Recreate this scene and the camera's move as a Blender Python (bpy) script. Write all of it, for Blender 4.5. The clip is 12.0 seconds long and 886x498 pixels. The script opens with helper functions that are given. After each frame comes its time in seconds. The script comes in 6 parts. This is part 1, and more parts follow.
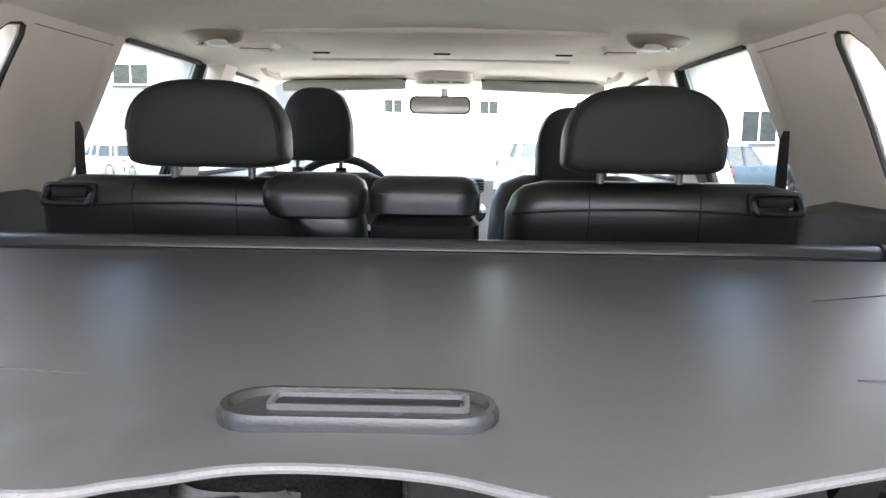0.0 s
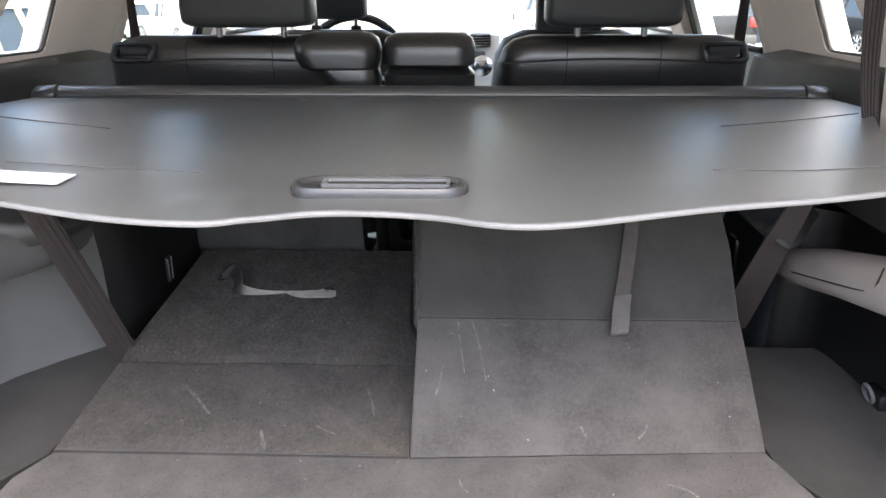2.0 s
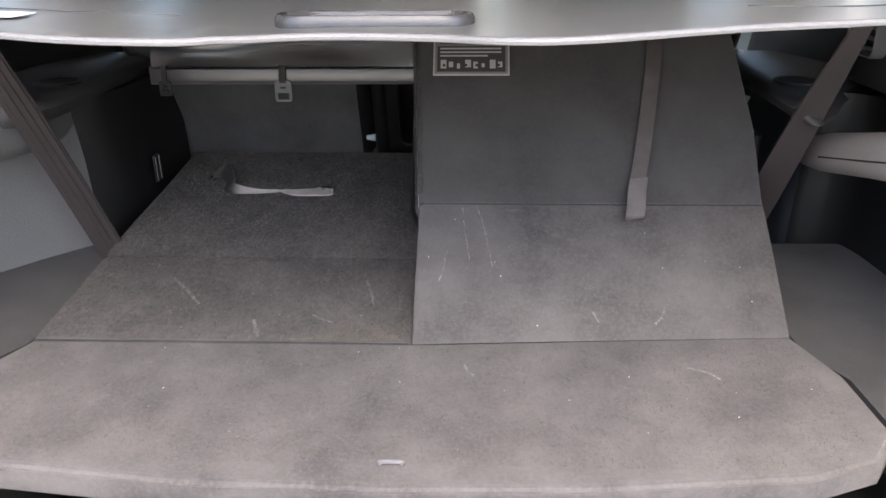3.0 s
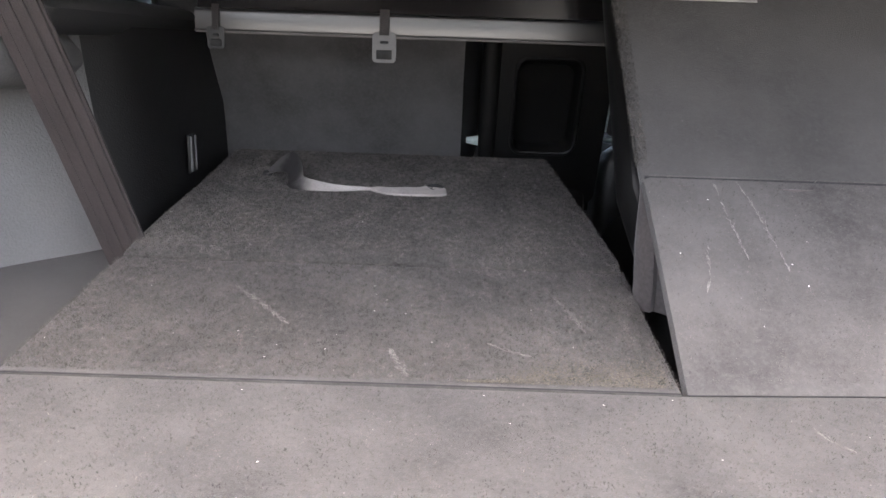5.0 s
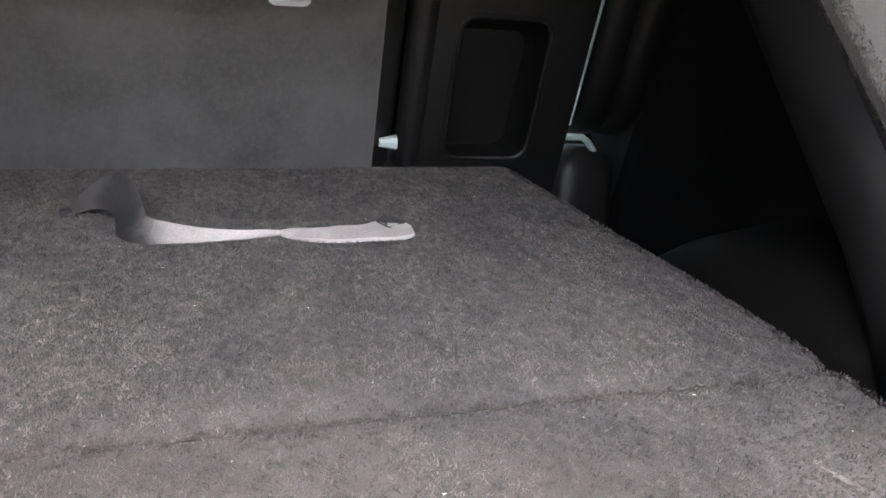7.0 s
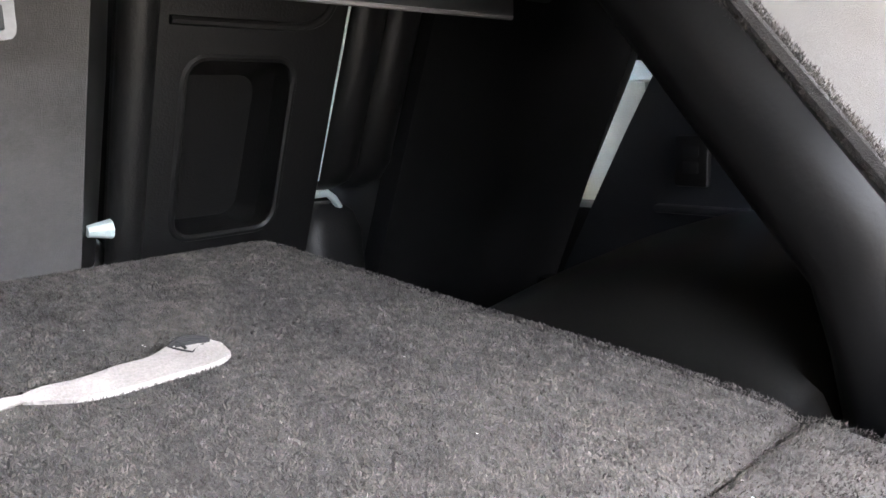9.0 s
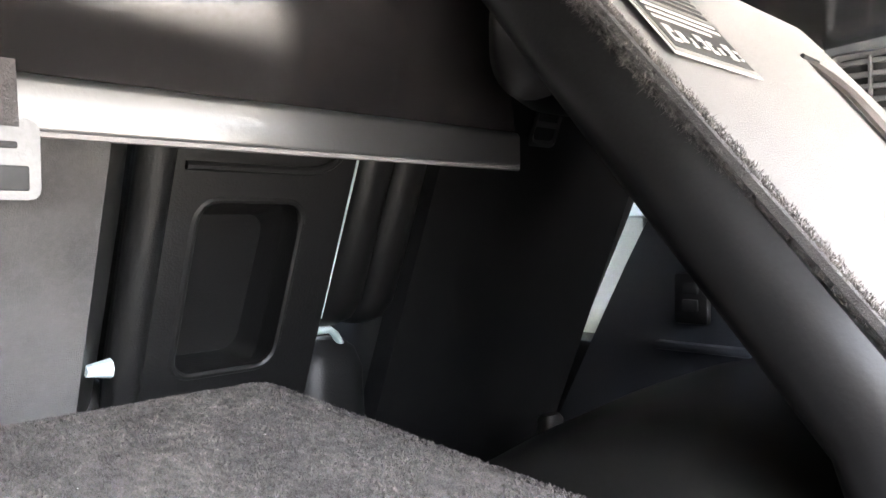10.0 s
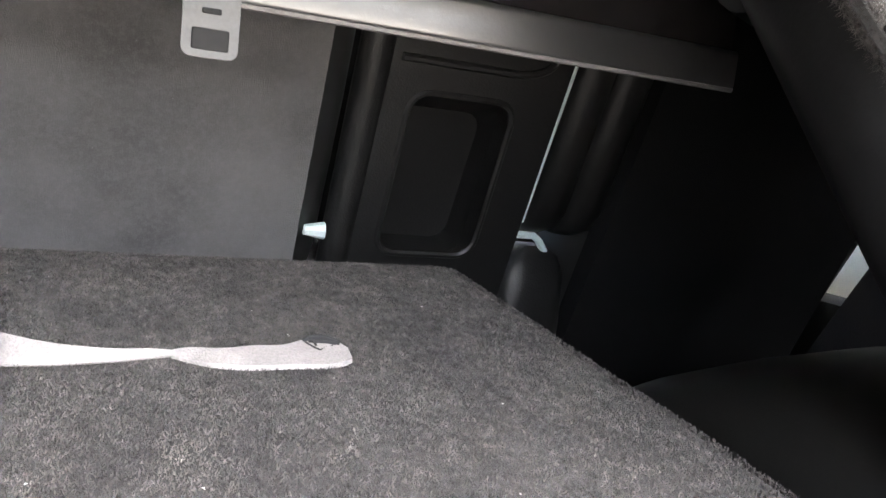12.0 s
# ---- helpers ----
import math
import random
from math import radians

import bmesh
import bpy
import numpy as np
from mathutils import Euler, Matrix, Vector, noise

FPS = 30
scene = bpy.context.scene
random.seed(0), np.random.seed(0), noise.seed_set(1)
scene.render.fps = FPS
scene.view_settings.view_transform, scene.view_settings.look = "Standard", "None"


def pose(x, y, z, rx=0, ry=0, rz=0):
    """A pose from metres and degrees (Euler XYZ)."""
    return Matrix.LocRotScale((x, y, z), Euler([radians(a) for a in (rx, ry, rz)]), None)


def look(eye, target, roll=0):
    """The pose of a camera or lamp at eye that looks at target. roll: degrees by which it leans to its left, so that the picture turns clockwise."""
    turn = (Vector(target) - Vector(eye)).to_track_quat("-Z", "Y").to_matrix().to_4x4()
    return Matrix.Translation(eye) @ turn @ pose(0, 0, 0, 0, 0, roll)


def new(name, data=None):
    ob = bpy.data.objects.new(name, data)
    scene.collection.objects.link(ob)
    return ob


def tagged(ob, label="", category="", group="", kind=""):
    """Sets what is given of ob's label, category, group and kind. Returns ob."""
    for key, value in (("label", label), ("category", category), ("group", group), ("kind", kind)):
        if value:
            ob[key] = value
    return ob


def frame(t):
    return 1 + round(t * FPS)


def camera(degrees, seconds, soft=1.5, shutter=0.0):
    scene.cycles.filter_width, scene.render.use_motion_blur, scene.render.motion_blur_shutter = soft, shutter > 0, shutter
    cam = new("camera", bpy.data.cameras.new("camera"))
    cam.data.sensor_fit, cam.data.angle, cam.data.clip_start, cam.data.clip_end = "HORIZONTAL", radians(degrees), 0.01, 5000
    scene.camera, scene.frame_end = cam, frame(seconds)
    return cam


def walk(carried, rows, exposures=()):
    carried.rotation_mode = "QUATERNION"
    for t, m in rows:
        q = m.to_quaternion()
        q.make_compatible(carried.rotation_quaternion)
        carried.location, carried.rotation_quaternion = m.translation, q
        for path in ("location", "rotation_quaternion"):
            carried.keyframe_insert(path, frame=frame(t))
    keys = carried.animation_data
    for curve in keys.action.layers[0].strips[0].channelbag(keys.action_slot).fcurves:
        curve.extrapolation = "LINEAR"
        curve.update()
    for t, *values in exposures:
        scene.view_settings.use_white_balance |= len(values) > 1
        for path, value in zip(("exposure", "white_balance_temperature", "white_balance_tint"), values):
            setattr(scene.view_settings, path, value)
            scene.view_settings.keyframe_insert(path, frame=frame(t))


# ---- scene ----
cam = camera(60.0, 12.0)
EXPOSURES = [(0.0, 3.21, 6300, 8), (1.0, 3.3, 6300, 8), (1.5, 3.15, 6350, 8), (2.0, 3.4, 6400, 9), (2.7, 3.35, 6450, 10), (4.3, 4.22, 6500, 11), (5.0, 4.0, 6500, 11), (5.5, 4.25, 6500, 11), (6.0, 4.65, 6550, 11), (6.5, 4.8, 6600, 11), (7.5, 4.95, 6750, 11), (9.5, 6.25, 6750, 10), (10.0, 6.66, 6750, 10), (10.5, 6.63, 6750, 10), (11.0, 6.3, 6850, 11), (11.5, 5.95, 6900, 11), (12.0, 5.65, 6800, 10)]
PATH = [
    (0, (0.052, -0.60, 0.567), (0.018, 1.378, 0.284), 0.8),
    (0.5, (0.065, -0.768, 0.618), (0.009, 1.20, 0.273), 1.0),
    (1, (0.076, -0.871, 0.629), (0.005, 1.08, 0.192), 0.9),
    (1.5, (0.08, -0.867, 0.608), (0.016, 1.058, 0.071), 0.5),
    (2, (0.083, -0.867, 0.581), (0.009, 1.027, -0.055), -0.2),
    (2.5, (0.082, -0.865, 0.548), (-0.006, 0.985, -0.206), -0.8),
    (2.7, (0.081, -0.852, 0.518), (0.0, 0.981, -0.279), -0.8),
    (4.3, (0.03, -0.696, 0.288), (-0.103, 1.261, -0.101), 2.0),
    (4.5, (-0.021, -0.643, 0.266), (-0.143, 1.301, -0.189), 2.7),
    (5, (-0.168, -0.487, 0.228), (-0.167, 1.446, -0.287), 2.0),
    (5.5, (-0.266, -0.406, 0.216), (-0.14, 1.535, -0.252), 2.0),
    (6, (-0.282, -0.328, 0.203), (0.013, 1.593, -0.27), -2.2),
    (6.5, (-0.289, -0.189, 0.178), (0.148, 1.707, -0.288), 0.2),
    (7, (-0.304, -0.078, 0.174), (0.272, 1.775, -0.31), 2.2),
    (7.5, (-0.285, 0.045, 0.165), (0.557, 1.79, -0.329), 0.9),
    (7.7, (-0.274, 0.083, 0.158), (0.691, 1.762, -0.341), 0.4),
    (9.3, (-0.355, 0.107, 0.173), (1.076, 1.479, -0.093), -2.0),
    (9.5, (-0.353, 0.114, 0.184), (1.078, 1.503, 0.027), -1.3),
    (10, (-0.351, 0.107, 0.188), (1.069, 1.515, 0.138), -0.9),
    (10.5, (-0.35, 0.114, 0.18), (1.087, 1.495, 0.007), -1.6),
    (11, (-0.348, 0.118, 0.168), (1.057, 1.502, -0.163), -1.8),
    (11.5, (-0.331, 0.116, 0.157), (0.883, 1.625, -0.342), -0.7),
    (12, (-0.293, 0.047, 0.174), (0.515, 1.857, -0.098), 6.5),
]
walk(cam, [(t, look(eye, target, roll)) for t, eye, target, roll in PATH], EXPOSURES)

# ---- world and sun ----
world = bpy.data.worlds.new("world")
scene.world = world
world.use_nodes = True
wn = world.node_tree.nodes
sky = wn.new("ShaderNodeTexSky")
sky.sky_type, sky.sun_disc = "NISHITA", False
sky.sun_elevation, sky.sun_rotation = radians(64), radians(172)
sky.air_density, sky.dust_density = 1.0, 7.0
wn["Background"].inputs[1].default_value = 0.15
world.node_tree.links.new(sky.outputs[0], wn["Background"].inputs[0])
sun = new("sun", bpy.data.lights.new("sun", "SUN"))
sun.data.energy, sun.data.angle, sun.data.color = 4.0, radians(0.6), (1.0, 0.95, 0.88)
sun.matrix_world = look((0, 0, 0), (-0.06, 0.43, -0.90))


# ---- materials ----
def mat(name, color, rough=0.6, metal=0.0, vary=0.15, scale=8.0, fine=200.0, bump=0.15, spec=0.5, sheen=0.0, depth=0.002, tint=None):
    """A surface with blotches, grain and relief at two scales."""
    m = bpy.data.materials.new(name)
    m.use_nodes = True
    n, l = m.node_tree.nodes, m.node_tree.links
    b = n["Principled BSDF"]
    tc = n.new("ShaderNodeTexCoord")
    big, small = n.new("ShaderNodeTexNoise"), n.new("ShaderNodeTexNoise")
    big.inputs["Scale"].default_value, big.inputs["Detail"].default_value = scale, 5
    small.inputs["Scale"].default_value, small.inputs["Detail"].default_value = fine, 3
    for x in (big, small):
        l.new(tc.outputs["Object"], x.inputs["Vector"])
    add = n.new("ShaderNodeMath")
    add.operation = "MULTIPLY_ADD"
    add.inputs[1].default_value = 0.5
    half = n.new("ShaderNodeMath")
    half.operation, half.inputs[1].default_value = "MULTIPLY", 0.5
    l.new(small.outputs[0], half.inputs[0])
    l.new(big.outputs[0], add.inputs[0])
    l.new(half.outputs[0], add.inputs[2])
    ramp = n.new("ShaderNodeValToRGB")
    lo, hi = [max(0.0, c * (1 - 1.6 * vary)) for c in color], [min(1.0, c * (1 + 1.6 * vary)) for c in color]
    if tint:
        hi = [min(1.0, c * (1 + 1.6 * vary)) for c in tint]
    ramp.color_ramp.elements[0].position, ramp.color_ramp.elements[1].position = 0.32, 0.68
    ramp.color_ramp.elements[0].color, ramp.color_ramp.elements[1].color = (*lo, 1), (*hi, 1)
    l.new(add.outputs[0], ramp.inputs[0])
    l.new(ramp.outputs[0], b.inputs["Base Color"])
    rr = n.new("ShaderNodeMapRange")
    rr.inputs[3].default_value, rr.inputs[4].default_value = max(0.02, rough - 0.08), min(1.0, rough + 0.08)
    l.new(big.outputs[0], rr.inputs[0])
    l.new(rr.outputs[0], b.inputs["Roughness"])
    b.inputs["Metallic"].default_value = metal
    b.inputs["Specular IOR Level"].default_value = spec
    b.inputs["Sheen Weight"].default_value = sheen
    if bump:
        bp = n.new("ShaderNodeBump")
        bp.inputs["Strength"].default_value, bp.inputs["Distance"].default_value = bump, depth
        l.new(small.outputs[0], bp.inputs["Height"])
        l.new(bp.outputs[0], b.inputs["Normal"])
    return m


def glass_mat(name, color, rough=0.0):
    m = bpy.data.materials.new(name)
    m.use_nodes = True
    b = m.node_tree.nodes["Principled BSDF"]
    b.inputs["Base Color"].default_value = (*color, 1)
    b.inputs["Roughness"].default_value, b.inputs["IOR"].default_value = rough, 1.02
    b.inputs["Transmission Weight"].default_value = 1.0
    return m


def carpet_mat(name, dark, light, speck, sheen=0.08):
    """Tufted carpet: wear in broad patches, mottled tufts, fine grain and pale lint."""
    m = mat(name, dark, 0.95, vary=0.16, scale=9, fine=1100, bump=0.45, spec=0.1, sheen=sheen, depth=0.0015)
    n, l = m.node_tree.nodes, m.node_tree.links
    b = n["Principled BSDF"]
    tc = n["Texture Coordinate"]
    base = b.inputs["Base Color"].links[0].from_socket
    wear, tuft, lint = n.new("ShaderNodeTexNoise"), n.new("ShaderNodeTexNoise"), n.new("ShaderNodeTexVoronoi")
    wear.inputs["Scale"].default_value, wear.inputs["Detail"].default_value, wear.inputs["Roughness"].default_value = 9.0, 8, 0.66
    tuft.inputs["Scale"].default_value, tuft.inputs["Detail"].default_value, tuft.inputs["Roughness"].default_value = 210, 4, 0.7
    lint.inputs["Scale"].default_value = 55
    for x in (wear, tuft, lint):
        l.new(tc.outputs["Object"], x.inputs["Vector"])
    out = base
    for src, lo, hi, col, amount in ((wear.outputs[0], 0.36, 0.74, light, 0.75), (tuft.outputs[0], 0.46, 0.72, light, 0.4), (lint.outputs["Distance"], 0.035, 0.018, speck, 0.6)):
        r = n.new("ShaderNodeMapRange")
        r.inputs[1].default_value, r.inputs[2].default_value, r.inputs[4].default_value = lo, hi, amount
        l.new(src, r.inputs[0])
        mx = n.new("ShaderNodeMix")
        mx.data_type = "RGBA"
        mx.inputs[7].default_value = (*col, 1)
        l.new(r.outputs[0], mx.inputs[0])
        l.new(out, mx.inputs[6])
        out = mx.outputs[2]
    l.new(out, b.inputs["Base Color"])
    return m


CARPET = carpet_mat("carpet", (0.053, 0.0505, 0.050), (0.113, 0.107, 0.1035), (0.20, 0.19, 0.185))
# Same carpet, darkened for the cover's shade; sheen brightens it at grazing views.
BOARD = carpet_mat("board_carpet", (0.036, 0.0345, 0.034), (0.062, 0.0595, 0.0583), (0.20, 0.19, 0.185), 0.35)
# Darker copy of the carpet, standing for the shade on the ledges.
LEDGE_SHADE = carpet_mat("ledge_shaded_carpet", (0.026, 0.0252, 0.025), (0.042, 0.0405, 0.040), (0.12, 0.115, 0.11))
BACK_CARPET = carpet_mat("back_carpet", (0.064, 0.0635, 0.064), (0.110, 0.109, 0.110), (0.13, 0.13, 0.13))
# Back carpet darkened to stand for shade behind the raised seat.
SHADED_BACK = carpet_mat("shaded_back_carpet", (0.0062, 0.0064, 0.0068), (0.0095, 0.0098, 0.0105), (0.02, 0.02, 0.02), 0.0)
SKIRT = mat("skirt_cloth", (0.066, 0.057, 0.055), 0.75, vary=0.18, scale=14, fine=300, bump=0.25, spec=0.3, sheen=0.15)
CUSHION = mat("cushion_leather", (0.0070, 0.0068, 0.0061), 0.45, vary=0.15, scale=6, fine=420, bump=0.08, spec=0.3, depth=0.001)
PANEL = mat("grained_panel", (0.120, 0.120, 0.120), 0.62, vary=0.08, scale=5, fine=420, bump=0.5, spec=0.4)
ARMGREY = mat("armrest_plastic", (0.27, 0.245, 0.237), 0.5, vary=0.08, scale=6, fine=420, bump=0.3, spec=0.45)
SHELF = mat("shelf_plastic", (0.035, 0.035, 0.036), 0.5, vary=0.08, scale=5, fine=480, bump=0.12, spec=0.5)
# Lighter copy of the leather, standing for rear light on the headrests.
LIT_LEATHER = mat("lit_leather", (0.0255, 0.0275, 0.0285), 0.5, vary=0.12, scale=6, fine=420, bump=0.05, spec=0.35, depth=0.0008)
# Same leather as LEATHER, kept lighter for the better lit seat backs.
SHINY = mat("seat_leather", (0.0125, 0.0128, 0.013), 0.32, vary=0.12, scale=6, fine=380, bump=0.04, spec=0.8, depth=0.001)
SILLGREY = mat("window_sill_plastic", (0.024, 0.0245, 0.025), 0.42, vary=0.1, scale=6, fine=420, bump=0.15, spec=0.5)
LEATHER = mat("leather", (0.0075, 0.0075, 0.0076), 0.42, vary=0.15, scale=6, fine=380, bump=0.06, spec=0.38, depth=0.001)
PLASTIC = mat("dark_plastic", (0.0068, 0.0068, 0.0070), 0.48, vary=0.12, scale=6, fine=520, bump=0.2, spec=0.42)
GREY_PLASTIC = mat("grey_plastic", (0.10, 0.10, 0.103), 0.6, vary=0.1, scale=5, fine=480, bump=0.35, spec=0.4)
BEIGE = mat("beige_trim", (0.80, 0.715, 0.655), 0.62, vary=0.05, scale=4, fine=420, bump=0.15, spec=0.35)
CLOTH = mat("headliner_cloth", (0.80, 0.75, 0.66), 0.95, vary=0.06, scale=5, fine=500, bump=0.3, spec=0.1)
# Seat leather darkened to stand for shade on the raised seat's padding.
SHADED_LEATHER = mat("shaded_leather", (0.0050, 0.0050, 0.0051), 0.42, vary=0.25, scale=9, fine=420, bump=0.10, spec=0.22, depth=0.001)
VINYL = mat("cover_vinyl", (0.058, 0.062, 0.0645), 0.46, vary=0.06, scale=3, fine=350, bump=0.05, spec=1.0, depth=0.0004)
VINYL.node_tree.nodes["Principled BSDF"].inputs["Coat Weight"].default_value = 1.0
VINYL.node_tree.nodes["Principled BSDF"].inputs["Coat Roughness"].default_value = 0.38
GLOSS = mat("black_lining", (0.008, 0.0072, 0.0072), 0.2, vary=0.2, scale=5, fine=9, bump=0.10, spec=0.8, depth=0.012)
HEM = mat("grey_hem", (0.125, 0.125, 0.127), 0.5, vary=0.1, scale=9, fine=500, bump=0.2)
FLAPHEM = mat("flap_hem", (0.019, 0.0187, 0.0187), 0.31, vary=0.06, scale=12, fine=400, bump=0.05, spec=1.0)
HOOKGREY = mat("hook_plastic", (0.065, 0.065, 0.066), 0.4, vary=0.1, scale=9, fine=400, bump=0.1)
PIPING = mat("hem_piping", (0.11, 0.104, 0.102), 0.45, vary=0.1, scale=30, fine=500, bump=0.1)
BELT = mat("seat_belt", (0.022, 0.0162, 0.0158), 0.7, vary=0.2, scale=30, fine=700, bump=0.4, sheen=0.1)
STRAP = mat("strap_web", (0.31, 0.288, 0.276), 0.8, vary=0.16, scale=40, fine=700, bump=0.5)
# Dark worn loop end; its near-black band stands for the fold's shade.
sn, sl = STRAP.node_tree.nodes, STRAP.node_tree.links
dark_at, dark_x, dark_r, dark_m = sn.new("ShaderNodeSeparateXYZ"), sn.new("ShaderNodeMath"), sn.new("ShaderNodeMapRange"), sn.new("ShaderNodeMix")
dark_x.operation, dark_x.inputs[1].default_value = "MULTIPLY_ADD", 0.03
dark_r.interpolation_type = "SMOOTHSTEP"
dark_r.inputs[1].default_value, dark_r.inputs[2].default_value = -0.345, -0.300
dark_m.data_type = "RGBA"
dark_d, dark_b = sn.new("ShaderNodeMapRange"), sn.new("ShaderNodeMix")
dark_d.inputs[1].default_value, dark_d.inputs[2].default_value = -0.366, -0.358
dark_b.data_type = "RGBA"
dark_b.inputs[6].default_value, dark_b.inputs[7].default_value = (0.050, 0.046, 0.045, 1), (0.010, 0.009, 0.009, 1)
sl.new(dark_x.outputs[0], dark_d.inputs[0])
sl.new(dark_d.outputs[0], dark_b.inputs[0])
sl.new(dark_b.outputs[2], dark_m.inputs[6])
plain_web = sn["Principled BSDF"].inputs["Base Color"].links[0].from_socket
sl.new(sn["Texture Coordinate"].outputs["Object"], dark_at.inputs[0])
sl.new(sn["Noise Texture"].outputs[0], dark_x.inputs[0])
sl.new(dark_at.outputs[0], dark_x.inputs[2])
sl.new(dark_x.outputs[0], dark_r.inputs[0])
sl.new(dark_r.outputs[0], dark_m.inputs[0])
sl.new(plain_web, dark_m.inputs[7])
sl.new(dark_m.outputs[2], sn["Principled BSDF"].inputs["Base Color"])
PULLWEB = mat("pull_web", (0.070, 0.061, 0.058), 0.75, vary=0.18, scale=40, fine=700, bump=0.4)
STRAPEND = mat("strap_end", (0.10, 0.09, 0.088), 0.8, vary=0.16, scale=40, fine=700, bump=0.5)
PAPER = mat("paper", (0.66, 0.67, 0.68), 0.7, vary=0.03, scale=20, fine=300, bump=0.05)
INK = mat("label_ink", (0.03, 0.03, 0.03), 0.7, bump=0)
AMBER = mat("label_amber", (0.55, 0.28, 0.05), 0.6, bump=0)
TAGFACE = mat("label_face", (0.15, 0.145, 0.135), 0.55, vary=0.08, bump=0)
TAGGREY = mat("label_grey", (0.34, 0.33, 0.32), 0.6, vary=0.08, bump=0)
# Pale colour for strips that stand in for daylight through gaps.
GAP_LIGHT = mat("gap_daylight", (0.62, 0.74, 0.74), 0.3, 0.2, vary=0.05, scale=20, fine=300, bump=0.05)
DARKWEB = mat("dark_webbing", (0.022, 0.019, 0.019), 0.75, vary=0.25, scale=40, fine=700, bump=0.4)
STEEL = mat("steel", (0.62, 0.62, 0.62), 0.25, 1.0, vary=0.08, scale=20, fine=300, bump=0.05)
POST = mat("dark_steel", (0.16, 0.16, 0.165), 0.3, 0.9, vary=0.08, scale=20, fine=300, bump=0.05)
CASSETTE = mat("cassette_plastic", (0.040, 0.041, 0.042), 0.3, vary=0.06, scale=9, fine=450, bump=0.06, spec=0.9)
HANDLE = mat("handle_plastic", (0.032, 0.032, 0.033), 0.26, vary=0.1, scale=9, fine=500, bump=0.15)
CREASE = mat("vinyl_crease", (0.060, 0.062, 0.063), 0.5, vary=0.1, bump=0)
SEAM = mat("dark_seam", (0.012, 0.012, 0.013), 0.8, bump=0)
RUBBER = mat("rubber", (0.02, 0.02, 0.02), 0.75, vary=0.15, scale=10, fine=200, bump=0.2)
DOOR_PALE = mat("pale_door_trim", (0.66, 0.70, 0.69), 0.6, vary=0.06, scale=5, fine=400, bump=0.15)
DOOR_DARK = mat("dark_door_trim", (0.03, 0.034, 0.042), 0.55, vary=0.1, scale=5, fine=400, bump=0.2)
LAMPTAN = mat("tan_plastic", (0.28, 0.245, 0.21), 0.45, vary=0.08, scale=9, fine=420, bump=0.1)
VISOR = mat("visor_vinyl", (0.40, 0.39, 0.37), 0.6, vary=0.06, scale=6, fine=400, bump=0.15)
DASH = mat("dash_plastic", (0.62, 0.62, 0.61), 0.6, vary=0.06, scale=6, fine=400, bump=0.15)
GLASS = glass_mat("clear_glass", (0.92, 0.96, 0.95))
TINT = glass_mat("tinted_glass", (0.72, 0.76, 0.75))
MIRROR = mat("mirror", (0.85, 0.85, 0.87), 0.03, 1.0, vary=0.0, bump=0)
LAMP = mat("lamp_lens", (0.85, 0.84, 0.8), 0.3, vary=0.03, bump=0)
SCREEN = mat("screen", (0.05, 0.055, 0.06), 0.2, vary=0.05, bump=0)
CONCRETE = mat("yard_concrete", (0.15, 0.147, 0.139), 0.9, vary=0.14, scale=0.35, fine=18, bump=0.4, depth=0.01)
WHITEPAINT = mat("white_paint", (0.60, 0.61, 0.61), 0.3, vary=0.03, scale=1.5, fine=60, bump=0)
BLACKPAINT = mat("black_paint", (0.016, 0.016, 0.018), 0.25, vary=0.1, scale=1.5, fine=60, bump=0)
BLUEPAINT = mat("blue_paint", (0.022, 0.038, 0.060), 0.28, vary=0.08, scale=1.5, fine=60, bump=0)
PALEPAINT = mat("pale_green_paint", (0.24, 0.28, 0.245), 0.3, vary=0.06, scale=1.5, fine=60, bump=0)
CARGLASS = mat("dark_car_glass", (0.02, 0.025, 0.028), 0.06, vary=0.1, scale=2, fine=10, bump=0, spec=0.8)
TAIL = mat("tail_lamp", (0.35, 0.02, 0.02), 0.2, vary=0.1, bump=0)
WALLGREY = mat("grey_cladding", (0.13, 0.14, 0.148), 0.7, vary=0.08, scale=0.5, fine=20, bump=0.2)
WALLPALE = mat("pale_render", (0.62, 0.62, 0.6), 0.8, vary=0.06, scale=0.4, fine=20, bump=0.2)


# ---- building helpers ----
def part(name, bm, material, parent=None, label="", smooth=True):
    me = bpy.data.meshes.new(name)
    bmesh.ops.recalc_face_normals(bm, faces=bm.faces)
    bm.to_mesh(me)
    bm.free()
    me.materials.append(material)
    if smooth:
        me.shade_smooth()
        me.set_sharp_from_angle(angle=radians(42))
    ob = new(name, me)
    if parent:
        ob.parent = parent
    if label:
        ob["label"] = label
    return ob


def thing(name, label, category, group="", kind="", at=(0, 0, 0)):
    ob = new(name)
    ob.empty_display_size = 0.05
    ob.location = at
    return tagged(ob, label, category, group, kind)


def box(x0, x1, y0, y1, z0, z1, bevel=0.0, seg=2, bm=None):
    bm = bm or bmesh.new()
    g = bmesh.ops.create_cube(bm, size=1.0)["verts"]
    for v in g:
        v.co = Vector((x0 + (v.co.x + 0.5) * (x1 - x0), y0 + (v.co.y + 0.5) * (y1 - y0), z0 + (v.co.z + 0.5) * (z1 - z0)))
    if bevel:
        es = {e for v in g for e in v.link_edges}
        bmesh.ops.bevel(bm, geom=list(es), offset=bevel, segments=seg, affect="EDGES", profile=0.5)
    return bm


